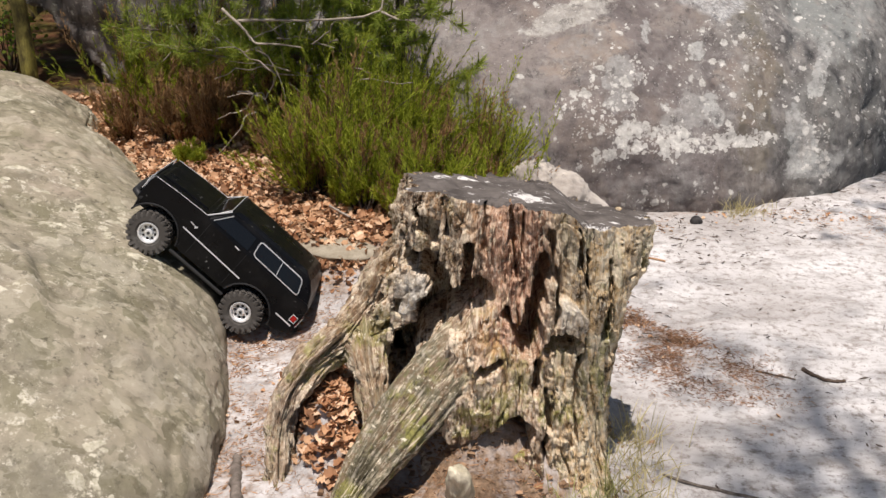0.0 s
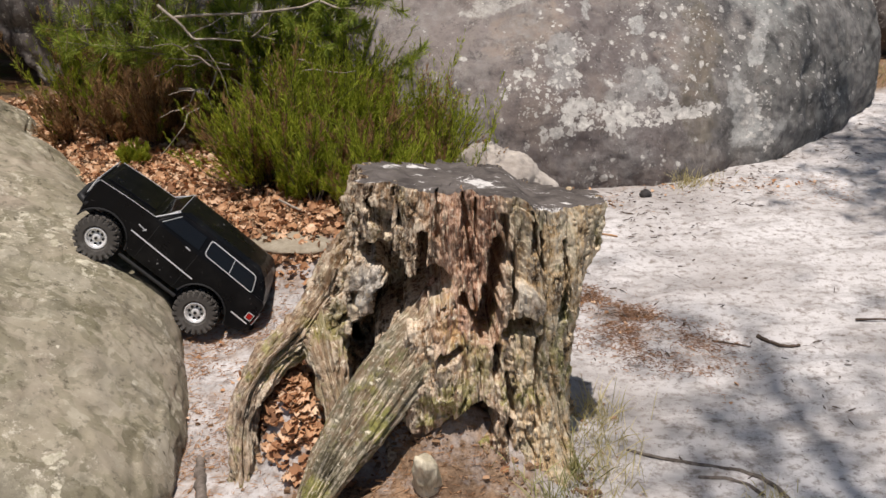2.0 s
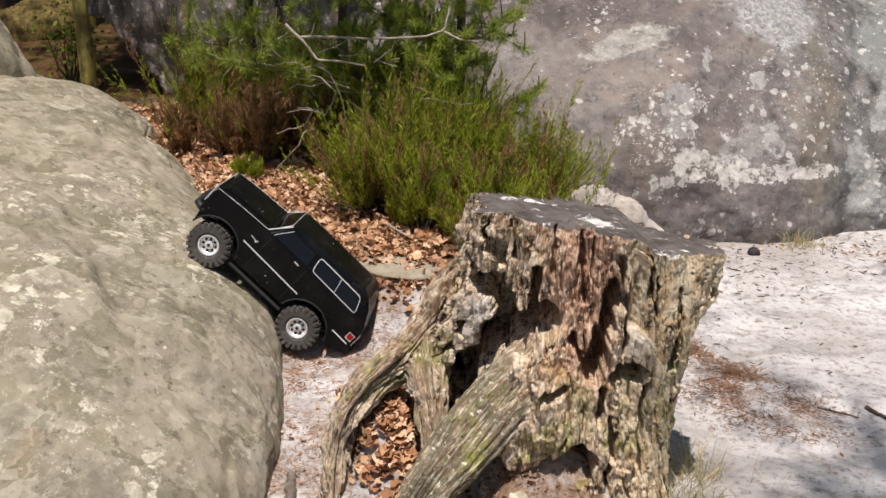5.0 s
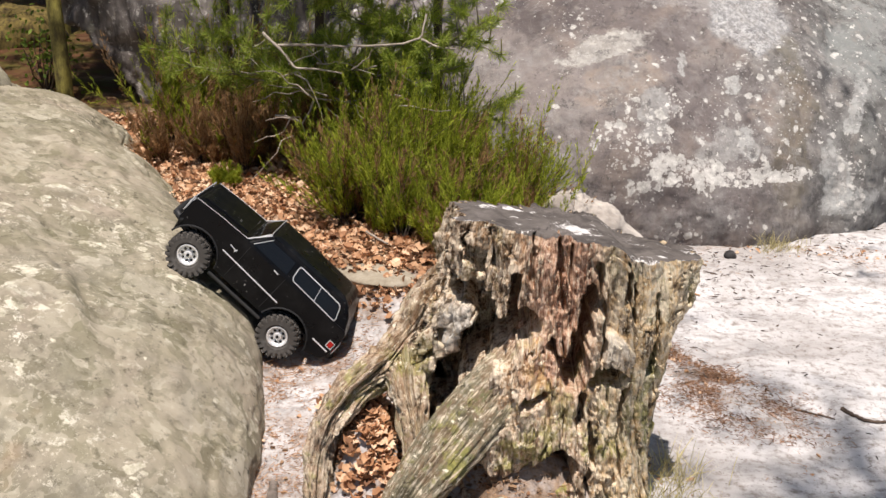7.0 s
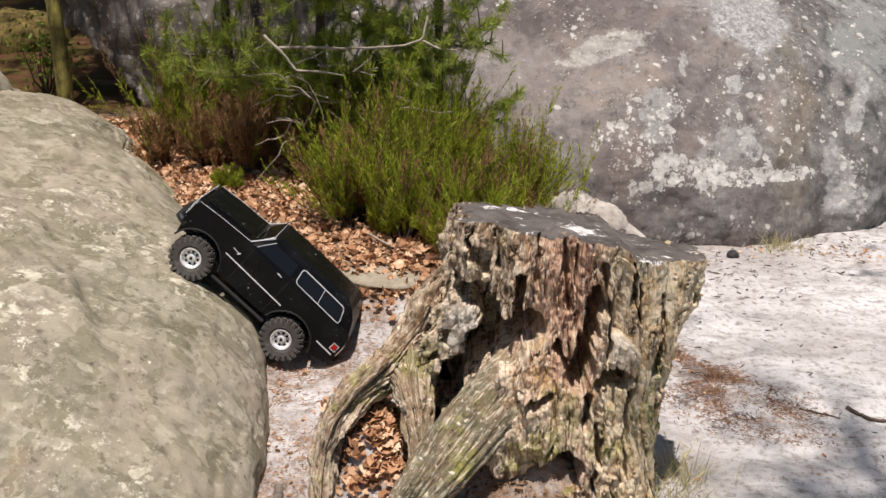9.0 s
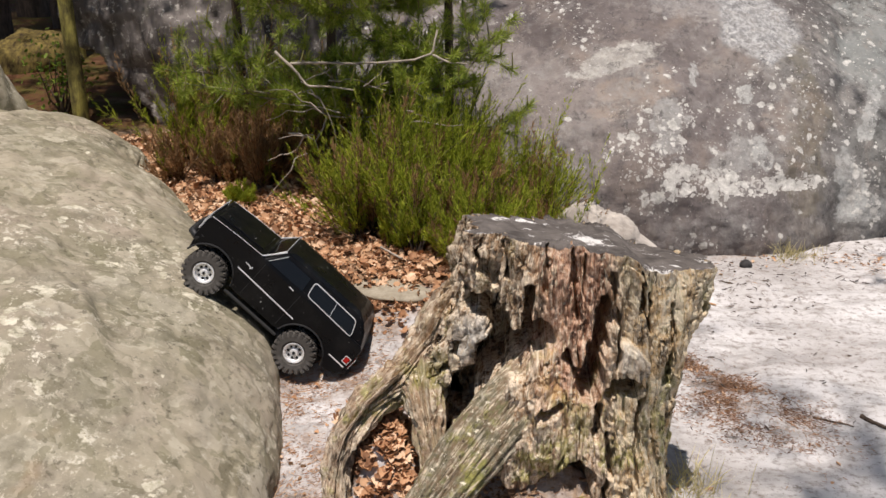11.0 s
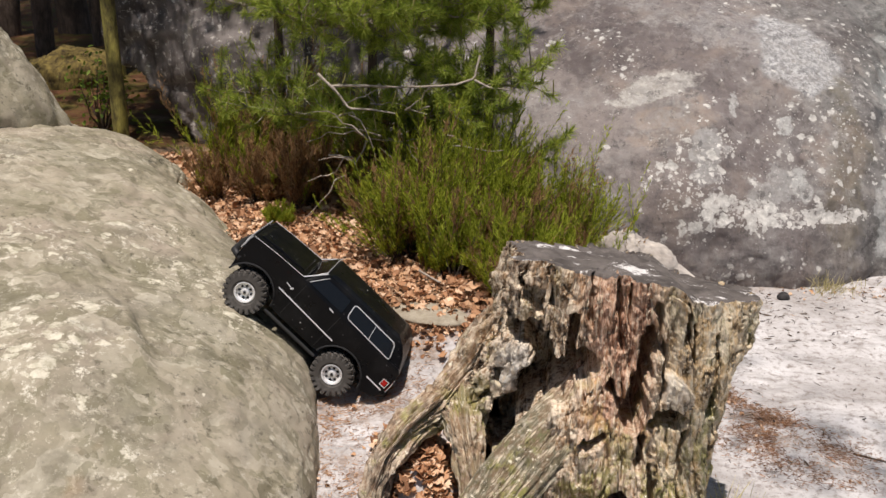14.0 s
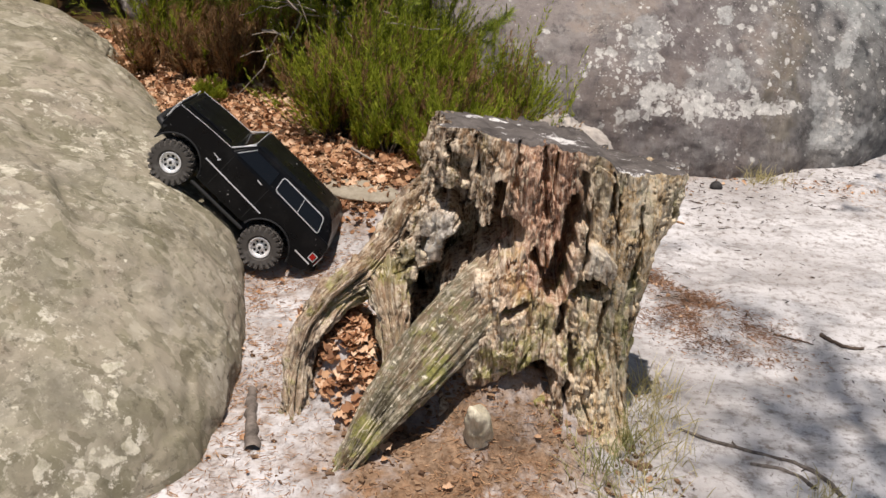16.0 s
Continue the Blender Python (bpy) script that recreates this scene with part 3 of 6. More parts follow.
DARK_MOSS = make_bark("dark_moss", (0.035, 0.024, 0.012), (0.2, 0.15, 0.045))
BURIED = make_bark("grey_buried_wood", (0.08, 0.066, 0.055), (0.26, 0.22, 0.19))
DARK_STONE = make_bark("dark_stone", (0.03, 0.028, 0.028), (0.08, 0.075, 0.075))
CREAM = make_bark("cream_stone", (0.4, 0.35, 0.25), (0.78, 0.71, 0.55))
FLAT_ROCK = make_bark("tan_flat_stone", (0.27, 0.23, 0.17), (0.42, 0.37, 0.29))


# ---- ground ----
def ground_z(x, y):
    x, y = np.asarray(x, float), np.asarray(y, float)
    bank = 0.25 * step(2.1, 3.0, y) * step(0.4, -0.25, x) + 0.05 * step(0.35, -0.2, x)
    far = 0.04 * np.clip(y - 5.0, 0, 30) * step(-0.5, -2.0, x)
    lumps = 0.012 * fbm(x * 2.2, y * 2.2, 0.0, 4, 3) + 0.05 * fbm(x * 0.5, y * 0.5, 3.0, 2, 5) * step(3.0, 9.0, np.hypot(x, y - 2))
    mound = 0.085 * np.exp(-((x - 0.1) / 0.42) ** 2 - ((y - 2.1) / 0.42) ** 2)
    mound = mound + 0.15 * np.exp(-((x - 0.1) / 0.19) ** 2 - ((y - 2.0) / 0.15) ** 2)
    mound = mound + 0.165 * np.exp(-((x + 0.25) / 0.08) ** 2 - ((y - 2.15) / 0.14) ** 2) + 0.02 * np.exp(-((x + 0.26) / 0.09) ** 2 - ((y - 1.95) / 0.12) ** 2)
    hollow = -0.07 * np.exp(-((x + 0.48) / 0.17) ** 2 - ((y - 2.62) / 0.17) ** 2) - 0.075 * np.exp(-((x + 0.075) / 0.075) ** 2 - ((y - 1.985) / 0.075) ** 2)
    return bank + far + lumps + mound + hollow


def ground():
    # fine near the stump, ever coarser out to the horizon
    u = np.linspace(-1, 1, 360)
    ax = 0.1 + 3.2 * u + 60 * u ** 7 + 500 * u ** 31
    ay = 2.6 + 3.2 * u + 60 * u ** 7 + 500 * u ** 31
    x, y = np.meshgrid(ax, ay)
    z = ground_z(x, y) + 0.004 * fbm(x * 16, y * 16, 0, 3, 9) * step(6, 3, np.hypot(x, y - 2.6))
    me = mesh_of("ground", np.stack([x, y, z], -1), grid_faces(360, 360), SAND)
    wave = 0.3 * fbm(x * 2.1, y * 2.1, 1.0, 4, 63)
    soil = np.maximum.reduce([
        step(0.12, -0.25, x) * step(2.55, 2.95, y),
        0.42 * step(0.25, -0.2, x + 0.6 * wave) * step(0.5, 1.6, y + 2 * wave),
        0.82 * np.exp(-((x - 0.08 + 0.5 * wave) / 0.4) ** 4 - ((y - 1.8 + 0.5 * wave) / 0.4) ** 4),
        0.45 * np.exp(-((x - 0.632 - 0.36 * (2.86 - y) - 0.3 * wave) / 0.08) ** 2) * np.exp(-((y - 2.84) / 0.3) ** 4),
        0.36 * np.exp(-((y - 3.84 - 0.4 * wave) / 0.1) ** 2) * step(0.5, 0.8, x) * step(2.0, 1.6, x),
        step(4.6, 5.2, y + 0.25 * np.minimum(x, 0) - 0.7 * np.maximum(x, 0) + 4 * wave),
        0.9 * np.exp(-((x - 3.0 + wave) / 0.8) ** 4 - ((y - 6.0 + wave) / 0.9) ** 4),
        step(-1.0, -1.4, x + 2 * wave + 3.5 * fbm(x * 0.45, y * 0.45, 5.0, 4, 67) * step(2.2, 0.5, y)),
    ])
    at = me.attributes.new("soil", "FLOAT", "POINT")
    at.data.foreach_set("value", soil.ravel().astype(np.float32))
    return tagged(part("ground", me, SAND), "pale sandy ground with brown leaf litter and pine needles", "ground", kind="structure")


ground()


# ---- rocks ----
def rock(name, centre, radii, turn, material, label, rough=0.03, rows=150, cols=300, seed=1, scale=2.2, shape=None, lean=0.0):
    la = np.linspace(-math.pi / 2, math.pi / 2, rows)[:, None]
    lo = np.linspace(0, 2 * math.pi, cols, endpoint=False)[None, :]
    d = np.stack(np.broadcast_arrays(np.cos(la) * np.cos(lo), np.cos(la) * np.sin(lo), np.sin(la)), -1)
    p = d * np.array(radii)
    n = d / np.array(radii)
    n = n / np.linalg.norm(n, axis=-1, keepdims=True)
    c, s = math.cos(turn), math.sin(turn)
    r = np.array([[c, -s, 0], [s, c, 0], [0, 0, 1]])
    p, n = p @ r.T + np.array(centre), n @ r.T
    q = p * scale
    h = rough * fbm(q[..., 0], q[..., 1], q[..., 2], 4, seed, 0.45) + 0.12 * rough * fbm(q[..., 0] * 12, q[..., 1] * 12, q[..., 2] * 12, 3, seed + 5)
    if shape is not None:
        h = h + shape(p)
    p = p + n * h[..., None]
    p[..., 1] += lean * np.maximum(p[..., 2], 0)
    me = mesh_of(name, p, grid_faces(rows, cols, True), material)
    return tagged(part(name, me, material), label, "rock")


# swells and dips of the sandstone boulder, along its shoulder and at its foot: where, how wide, how high
SHOULDER = (((-1.92, 4.37, 0.48), 0.2, -0.03), ((-1.6, 4.2, 0.44), 0.2, 0.026), ((-1.43, 4.06, 0.4), 0.2, 0.022), ((-1.2, 3.85, 0.34), 0.2, -0.075),
            ((-1.05, 3.68, 0.31), 0.2, -0.027), ((-0.9, 3.45, 0.25), 0.2, -0.053), ((-0.78, 3.25, 0.19), 0.2, -0.047), ((-0.67, 2.98, 0.15), 0.2, 0.019),
            ((-0.62, 2.82, 0.12), 0.2, 0.052), ((-1.03, 2.66, 0.46), 0.1, -0.022), ((-1.35, 3.1, 0.55), 0.13, -0.02))
FOOT = (((-0.58, 2.6, 0.05), 0.2, -0.024), ((-0.56, 2.4, 0.02), 0.2, 0.033), ((-0.62, 2.03, -0.05), 0.2, 0.019), ((-0.75, 1.85, -0.02), 0.25, 0.128),
        ((-1.0, 1.72, 0.0), 0.3, -0.031), ((-1.0, 2.05, 0.42), 0.25, 0.05), ((-0.78, 2.63, 0.38), 0.14, -0.011), ((-0.78, 2.82, 0.37), 0.14, -0.007), ((-0.58, 2.59, 0.2), 0.14, 0.015))


def sandstone(p):
    """Relief of the large sandstone boulder: swells, worn ledges, a scar along the shoulder, pits and grain."""
    x, y, z = p[..., 0], p[..., 1], p[..., 2]
    h = 0.002 * fbm(x * 26, y * 26, z * 26, 3, 16) + 0.004 * fbm(x * 6, y * 6, z * 6, 2, 19)
    for centre, wide, high in SHOULDER + FOOT:
        h = h + high * np.exp(-(((p - np.array(centre)) / wide) ** 2).sum(-1))
    fine = fbm(x * 2.4, y * 2.4, z * 4, 4, 14)
    h = h - 0.012 * step(0.05, 0.0, np.abs(fine)) * step(0.0, 0.2, fbm(x * 1.5, y * 1.5, z, 2, 15))
    # weathered ledges across the face
    h = h + 0.009 * step(-0.06, 0.06, fbm(x * 2.6, y * 2.6, z * 4.0, 4, 22))
    # the shoulder breaks off along a ragged line
    along = (y - 2.3) * 0.82 + (x + 0.94) * -0.57
    off = (x + 0.94) * 0.82 + (y - 2.3) * 0.57 + 0.06 * fbm(x * 6, y * 6, z * 6, 3, 24)
    h = h + 0.016 * step(0.03, -0.05, off) * step(-0.3, 0.0, along) * step(1.2, 0.7, along)
    # pits
    h = h - 0.004 * step(0.45, 0.6, vnoise(x * 21, y * 21, z * 21, 25)) * step(0.0, 0.3, vnoise(x * 3, y * 3, z * 3, 26))
    return h


rock("boulder", (-1.897, 3.388, 0.077), (2.048, 0.96, 0.539), -1.021, NEAR_ROCK,
     "large rounded beige sandstone boulder with lichen crusts beside a toy truck", 0.022, 420, 900, 4, 2.0, sandstone)
def boulder_bulge(p):
    """An upright crease parts the flank of the huge boulder from its face."""
    x, y, z = p[..., 0], p[..., 1], p[..., 2]
    front = step(5.6, 5.0, y)
    line = x - 1.36 - 0.16 * z + 0.05 * fbm(z * 4, y * 4, 0.0, 3, 81)
    h = -0.028 * np.exp(-(line / 0.06) ** 2) + 0.02 * np.exp(-((line - 0.3) / 0.2) ** 2)
    h = h - 0.05 * np.exp(-((x - 1.75) / 0.06) ** 2 - ((z - 0.3) / 0.05) ** 2)
    h = h + 0.01 * fbm(x * 6, y * 6, z * 6, 4, 83) + 0.008 * step(-0.05, 0.1, fbm(x * 3, y * 3, z * 5, 4, 85)) * step(1.3, 1.5, x)
    return front * h


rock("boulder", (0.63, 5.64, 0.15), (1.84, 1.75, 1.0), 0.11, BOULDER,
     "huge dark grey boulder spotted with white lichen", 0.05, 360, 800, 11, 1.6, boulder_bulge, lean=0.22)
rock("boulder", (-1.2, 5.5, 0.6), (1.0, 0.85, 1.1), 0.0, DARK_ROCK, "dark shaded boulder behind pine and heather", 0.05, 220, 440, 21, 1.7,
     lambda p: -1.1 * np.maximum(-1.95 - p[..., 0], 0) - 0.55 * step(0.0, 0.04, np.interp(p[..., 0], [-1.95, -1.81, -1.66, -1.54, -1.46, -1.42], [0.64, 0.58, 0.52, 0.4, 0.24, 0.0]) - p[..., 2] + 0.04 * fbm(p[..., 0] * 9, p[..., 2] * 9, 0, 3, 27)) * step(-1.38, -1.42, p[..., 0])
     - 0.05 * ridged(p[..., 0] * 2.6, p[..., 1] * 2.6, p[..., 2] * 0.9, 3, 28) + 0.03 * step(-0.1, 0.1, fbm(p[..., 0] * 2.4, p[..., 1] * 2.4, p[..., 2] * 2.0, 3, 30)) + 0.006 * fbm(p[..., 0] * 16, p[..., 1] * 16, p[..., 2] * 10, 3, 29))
rock("boulder", (-2.67, 3.95, 0.42), (0.93, 0.6, 0.8), 0.0, NEAR_ROCK, "beige boulder resting against a larger one", 0.06, 120, 240, 31, 2.4)
rock("mossy_stone", (-2.55, 6.05, 0.31), (0.28, 0.22, 0.2), 0.4, DARK_MOSS, "low mossy stone on the floor of the wood", 0.05, 50, 90, 35, 5)
rock("boulder", (2.95, 5.85, 0.2), (0.36, 0.3, 0.36), 0.0, DARK_ROCK, "dark mossy boulder behind a larger one", 0.05, 60, 110, 33, 3)
rock("rock", (0.3, 3.48, 0.14), (0.2, 0.15, 0.22), 0.3, PALE_ROCK, "pale bare rock between stump and boulder", 0.05, 110, 200, 41, 6)
rock("flat_stone", (-0.29, 2.86, float(ground_z(-0.29, 2.86)) + 0.002), (0.12, 0.07, 0.018), -0.35, FLAT_ROCK, "flat tan-grey stone half sunk among dry leaves", 0.006, 40, 80, 51, 9,
     lambda p: -0.5 * np.maximum(p[..., 2] - float(ground_z(-0.29, 2.86)) - 0.013, 0))
def squared_stone():
    la, lo = np.linspace(-math.pi / 2, math.pi / 2, 44)[:, None], np.linspace(-math.pi, math.pi, 72, endpoint=False)[None, :]
    d = np.stack(np.broadcast_arrays(np.cos(la) * np.cos(lo), np.cos(la) * np.sin(lo), np.sin(la)), -1)
    d = d / (np.abs(d) ** 3.4).sum(-1, keepdims=True) ** (1 / 3.4)
    p = d * np.array([0.025, 0.022, 0.075])
    p[..., 0] += 0.12 * p[..., 2] * (p[..., 0] > 0) - 0.1 * p[..., 2]
    p[..., 2] -= 0.45 * p[..., 0] * (p[..., 2] > 0)
    p = p + d * (0.006 * fbm(p[..., 0] * 45, p[..., 1] * 45, p[..., 2] * 25, 3, 62) + 0.002 * np.round(2 * fbm(p[..., 0] * 30, p[..., 1] * 30, p[..., 2] * 20, 3, 63)) / 2)[..., None]
    m = Matrix.Translation((0.036, 1.865, 0.15)) @ Matrix.Rotation(0.25, 4, "X") @ Matrix.Rotation(0.25, 4, "Z")
    p = p @ np.array(m.to_3x3()).T + np.array(m.translation)
    tagged(part("stone", mesh_of("stone", p, grid_faces(44, 72, True), CREAM), CREAM), "pale cream angular stone at the foot of the stump", "stone")


squared_stone()
rock("pebble", (0.937, 3.8, 0.012), (0.022, 0.02, 0.018), 0.2, DARK_STONE, "dark pebble lying on pale sand", 0.004, 24, 40, 71, 30)


# ---- stump ----
AXIS = (0.17, 2.24)


def top_z(x, y):
    return 0.715 - 0.18 * (y - 2.02) - 0.12 * (x - 0.1) - 0.03 * step(0.24, 0.3, x)


def table(z, *pairs):
    return np.interp(z, [p[0] for p in pairs], [p[1] for p in pairs])


def stump_surface(rows, cols):
    """Rings of the trunk from foot to cut, with the weights of the slanting root and of the pale knot."""
    th = np.linspace(-math.pi, math.pi, cols, endpoint=False)[None, :]
    v = np.linspace(0, 1, rows)[:, None]
    c, s = np.cos(th), np.sin(th)
    z = -0.06 + v * 0.76 + 0 * th
    right = table(z, (0, 0.2), (0.2, 0.2), (0.35, 0.22), (0.5, 0.245), (0.65, 0.275))
    left = table(z, (0, 0.24), (0.2, 0.25), (0.3, 0.28), (0.37, 0.3), (0.47, 0.285), (0.56, 0.266), (0.7, 0.236))
    front = table(z, (0, 0.33), (0.15, 0.29), (0.31, 0.255), (0.45, 0.235), (0.7, 0.22))
    back = table(z, (0, 0.26), (0.3, 0.2), (0.7, 0.17))
    a, b = np.where(c > 0, right, left), np.where(s > 0, back, front)
    r = ((np.abs(c) / a) ** 2.3 + (np.abs(s) / b) ** 2.3) ** (-1 / 2.3)

    def root(angle, reach, wide, sharp=2.4):
        d = (th - angle + math.pi) % (2 * math.pi) - math.pi
        return reach * np.exp(-np.abs(d / wide) ** sharp)

    r = r + root(radians(-60), table(z, (0, 0.09), (0.15, 0.03), (0.3, 0)), 0.25)
    r = r + root(radians(-108), table(z, (0.1, 0.0), (0.3, 0.06), (0.4, 0.05), (0.56, 0.0)), 0.3) + root(radians(-176), table(z, (0.1, 0.0), (0.3, 0.05), (0.4, 0.04), (0.55, 0.0)), 0.35)
    x, y = AXIS[0] + r * c, AXIS[1] + r * s
    face = step(0.12, -0.12, s)
    cut = np.zeros_like(r)
    # caves, slots and cracks: points along each, half width, depth
    caves = (
        (((0.072, 0.527), (0.047, 0.504), (0.008, 0.47), (-0.025, 0.43), (-0.071, 0.375), (-0.104, 0.315)), 0.029, 0.24),
        (((0.03, 0.49), (-0.035, 0.42)), 0.036, 0.24), (((-0.07, 0.37), (-0.1, 0.3)), 0.034, 0.22),
        (((-0.057, 0.549), (-0.027, 0.558), (-0.004, 0.537), (0.006, 0.51)), 0.02, 0.14), (((0.1, 0.212), (0.15, 0.243)), 0.033, 0.22), (((-0.005, 0.165), (0.07, 0.205)), 0.02, 0.17),
        (((0.15, 0.25), (0.165, 0.22)), 0.012, 0.1), (((0.0, 0.2), (-0.08, 0.1)), 0.03, 0.16), (((-0.11, 0.2), (-0.1, 0.05)), 0.035, 0.12), (((-0.165, 0.3), (-0.17, 0.24)), 0.014, 0.1))
    slots = (
        (((0.062, 0.615), (0.057, 0.536)), 0.012, 0.14), (((0.05, 0.522), (0.066, 0.527)), 0.014, 0.14), (((0.199, 0.6), (0.184, 0.507), (0.177, 0.442)), 0.016, 0.16), (((0.18, 0.46), (0.17, 0.425)), 0.023, 0.15),
        (((0.221, 0.419), (0.254, 0.421)), 0.02, 0.14), (((0.229, 0.6), (0.226, 0.46)), 0.006, 0.06), (((0.127, 0.485), (0.143, 0.455)), 0.011, 0.09), (((0.19, 0.388), (0.189, 0.319)), 0.006, 0.08),
        (((0.078, 0.383), (0.108, 0.385)), 0.009, 0.09), (((-0.074, 0.579), (-0.059, 0.541)), 0.01, 0.08), (((-0.093, 0.458), (-0.088, 0.422)), 0.006, 0.05), (((0.204, 0.226), (0.217, 0.106)), 0.008, 0.08), (((0.221, 0.292), (0.204, 0.262)), 0.007, 0.06))
    cracks = (
        (((0.087, 0.7), (0.091, 0.605)), 0.004, 0.035), (((0.133, 0.69), (0.145, 0.558)), 0.005, 0.05), (((0.16, 0.69), (0.158, 0.6)), 0.004, 0.04), (((0.205, 0.33), (0.22, 0.24)), 0.005, 0.05),
        (((0.261, 0.69), (0.277, 0.59)), 0.006, 0.06), (((0.29, 0.65), (0.293, 0.529)), 0.006, 0.06), (((0.351, 0.62), (0.34, 0.417)), 0.007, 0.05), (((0.3, 0.5), (0.268, 0.343), (0.268, 0.194)), 0.005, 0.05),
        (((0.3, 0.359), (0.296, 0.255)), 0.005, 0.05), (((0.212, 0.66), (0.216, 0.563)), 0.006, 0.06), (((-0.094, 0.62), (-0.111, 0.5)), 0.004, 0.04), (((-0.024, 0.66), (-0.011, 0.596)), 0.006, 0.05), (((0.008, 0.69), (0.012, 0.616)), 0.005, 0.04),
        (((-0.15, 0.45), (-0.2, 0.36)), 0.004, 0.035), (((-0.12, 0.4), (-0.16, 0.34)), 0.006, 0.05))
    wob = 0.006 * fbm(x * 35, z * 35, 0, 3, 77)
    for points, wide, deep in caves + slots + cracks:
        for (x0, z0), (x1, z1) in zip(points, points[1:]):
            dx, dz = x1 - x0, z1 - z0
            k = np.clip(((x - x0) * dx + (z - z0) * dz) / (dx * dx + dz * dz), 0, 1)
            d = np.hypot(x - x0 - k * dx, z - z0 - k * dz) + wob * min(1.0, wide / 0.01)
            cut = np.maximum(cut, deep * step(wide * 1.15, wide * 0.7, d))
    knot = np.exp(-np.abs((x + 0.05) / 0.046) ** 5 - np.abs((z - 0.485 - 0.4 * (x + 0.05)) / 0.045) ** 5) * face * (cut < 0.02)
    flake = step(0.034, 0.027, np.hypot((x - 0.25) / 0.8, (z - 0.475) / 1.5) + 0.7 * wob) * face
    # upright grain that flares with the roots
    w = th * 0.3

    def grain(fn, across, down, *more):
        return fn(w * across, z * down, *more)

    heart = np.exp(-((x - 0.145) / 0.075) ** 4) * step(0.34, 0.44, z) * face + 0.5 * np.exp(-((x - 0.12) / 0.09) ** 4) * step(0.36, 0.26, z) * face
    fissure = grain(ridged, 34, 1.7, 1.0, 3, 5)
    flakes = grain(fbm, 34, 4.6, 2.0, 4, 8)
    broad = fbm(w * 9, z * 2.6, 7.0, 3, 15)
    lumps = fbm(x * 30, z * 30, y * 30, 3, 18)
    chips = fbm(x * 62, z * 19, y * 62, 3, 19)
    ledges = fbm(x * 21, z * 8, y * 21, 3, 23)
    grit = fbm(x * 150, z * 90, y * 150, 2, 29)
    rib = step(0.26, 0.31, x) * face
    soft = 1 - 0.55 * rib
    r = r + 0.02 * broad * soft - 0.013 * (fissure - 0.6) * soft + 0.015 * np.round(flakes * 2.5) / 2.5 * soft
    # broken shelves that overhang, ledges and crumbling chips
    shelf = (z * 10 + 1.1 * fbm(x * 11, z * 5, y * 11, 3, 37)) % 1.0
    where = step(-0.15, 0.3, fbm(x * 12, z * 7, y * 12, 2, 39))
    small = (z * 27 + 1.3 * fbm(x * 24, z * 9, y * 24, 3, 44)) % 1.0
    r = r + soft * (0.01 * (shelf - 0.5) * where + 0.0025 * (small - 0.5) + 0.014 * np.round(ledges * 2.5) / 2.5 + (0.004 + 0.002 * heart) * (np.abs(chips) * 2 - 0.6) + 0.001 * grit)
    r = r - rib * 0.016 * (1 - np.abs(np.sin(th * 13 + 0.9 * broad)) ** 0.6)
    r = r + (0.002 + 0.004 * heart) * lumps + knot * (0.009 + 0.009 * lumps) + flake * 0.016
    # long cracks between the fibres, and the hollows, run straight in
    crack = step(0.07, 0.015, np.abs(fbm(w * 21, z * 1.9, 5.0, 4, 47))) * step(-0.25, 0.05, fbm(w * 9, z * 5, 3.0, 3, 49))
    crack = crack + 0.7 * step(0.06, 0.015, np.abs(fbm(w * 48, z * 5, 9.0, 3, 53))) * step(-0.1, 0.15, fbm(w * 12, z * 8, 4.0, 3, 57))
    x, y = AXIS[0] + r * c, AXIS[1] + r * s
    deep = y + face * np.maximum(cut, 0.02 * np.minimum(crack, 1.0) * (1 - knot) * step(0.7, 0.67, z))
    y = np.minimum(deep, np.maximum(y, 2.25))
    # the rim lies in the sloping cut
    top = top_z(x[-1:], y[-1:]) + 0.006 * fbm(th * 9, 0, 0, 3, 4)
    z = z + step(0.45, 1.0, v) * (top - 0.7)
    return x, y, z, np.stack([w + 0 * z, z, 0 * z], -1), np.clip(knot + 0.7 * flake, 0, 1), heart


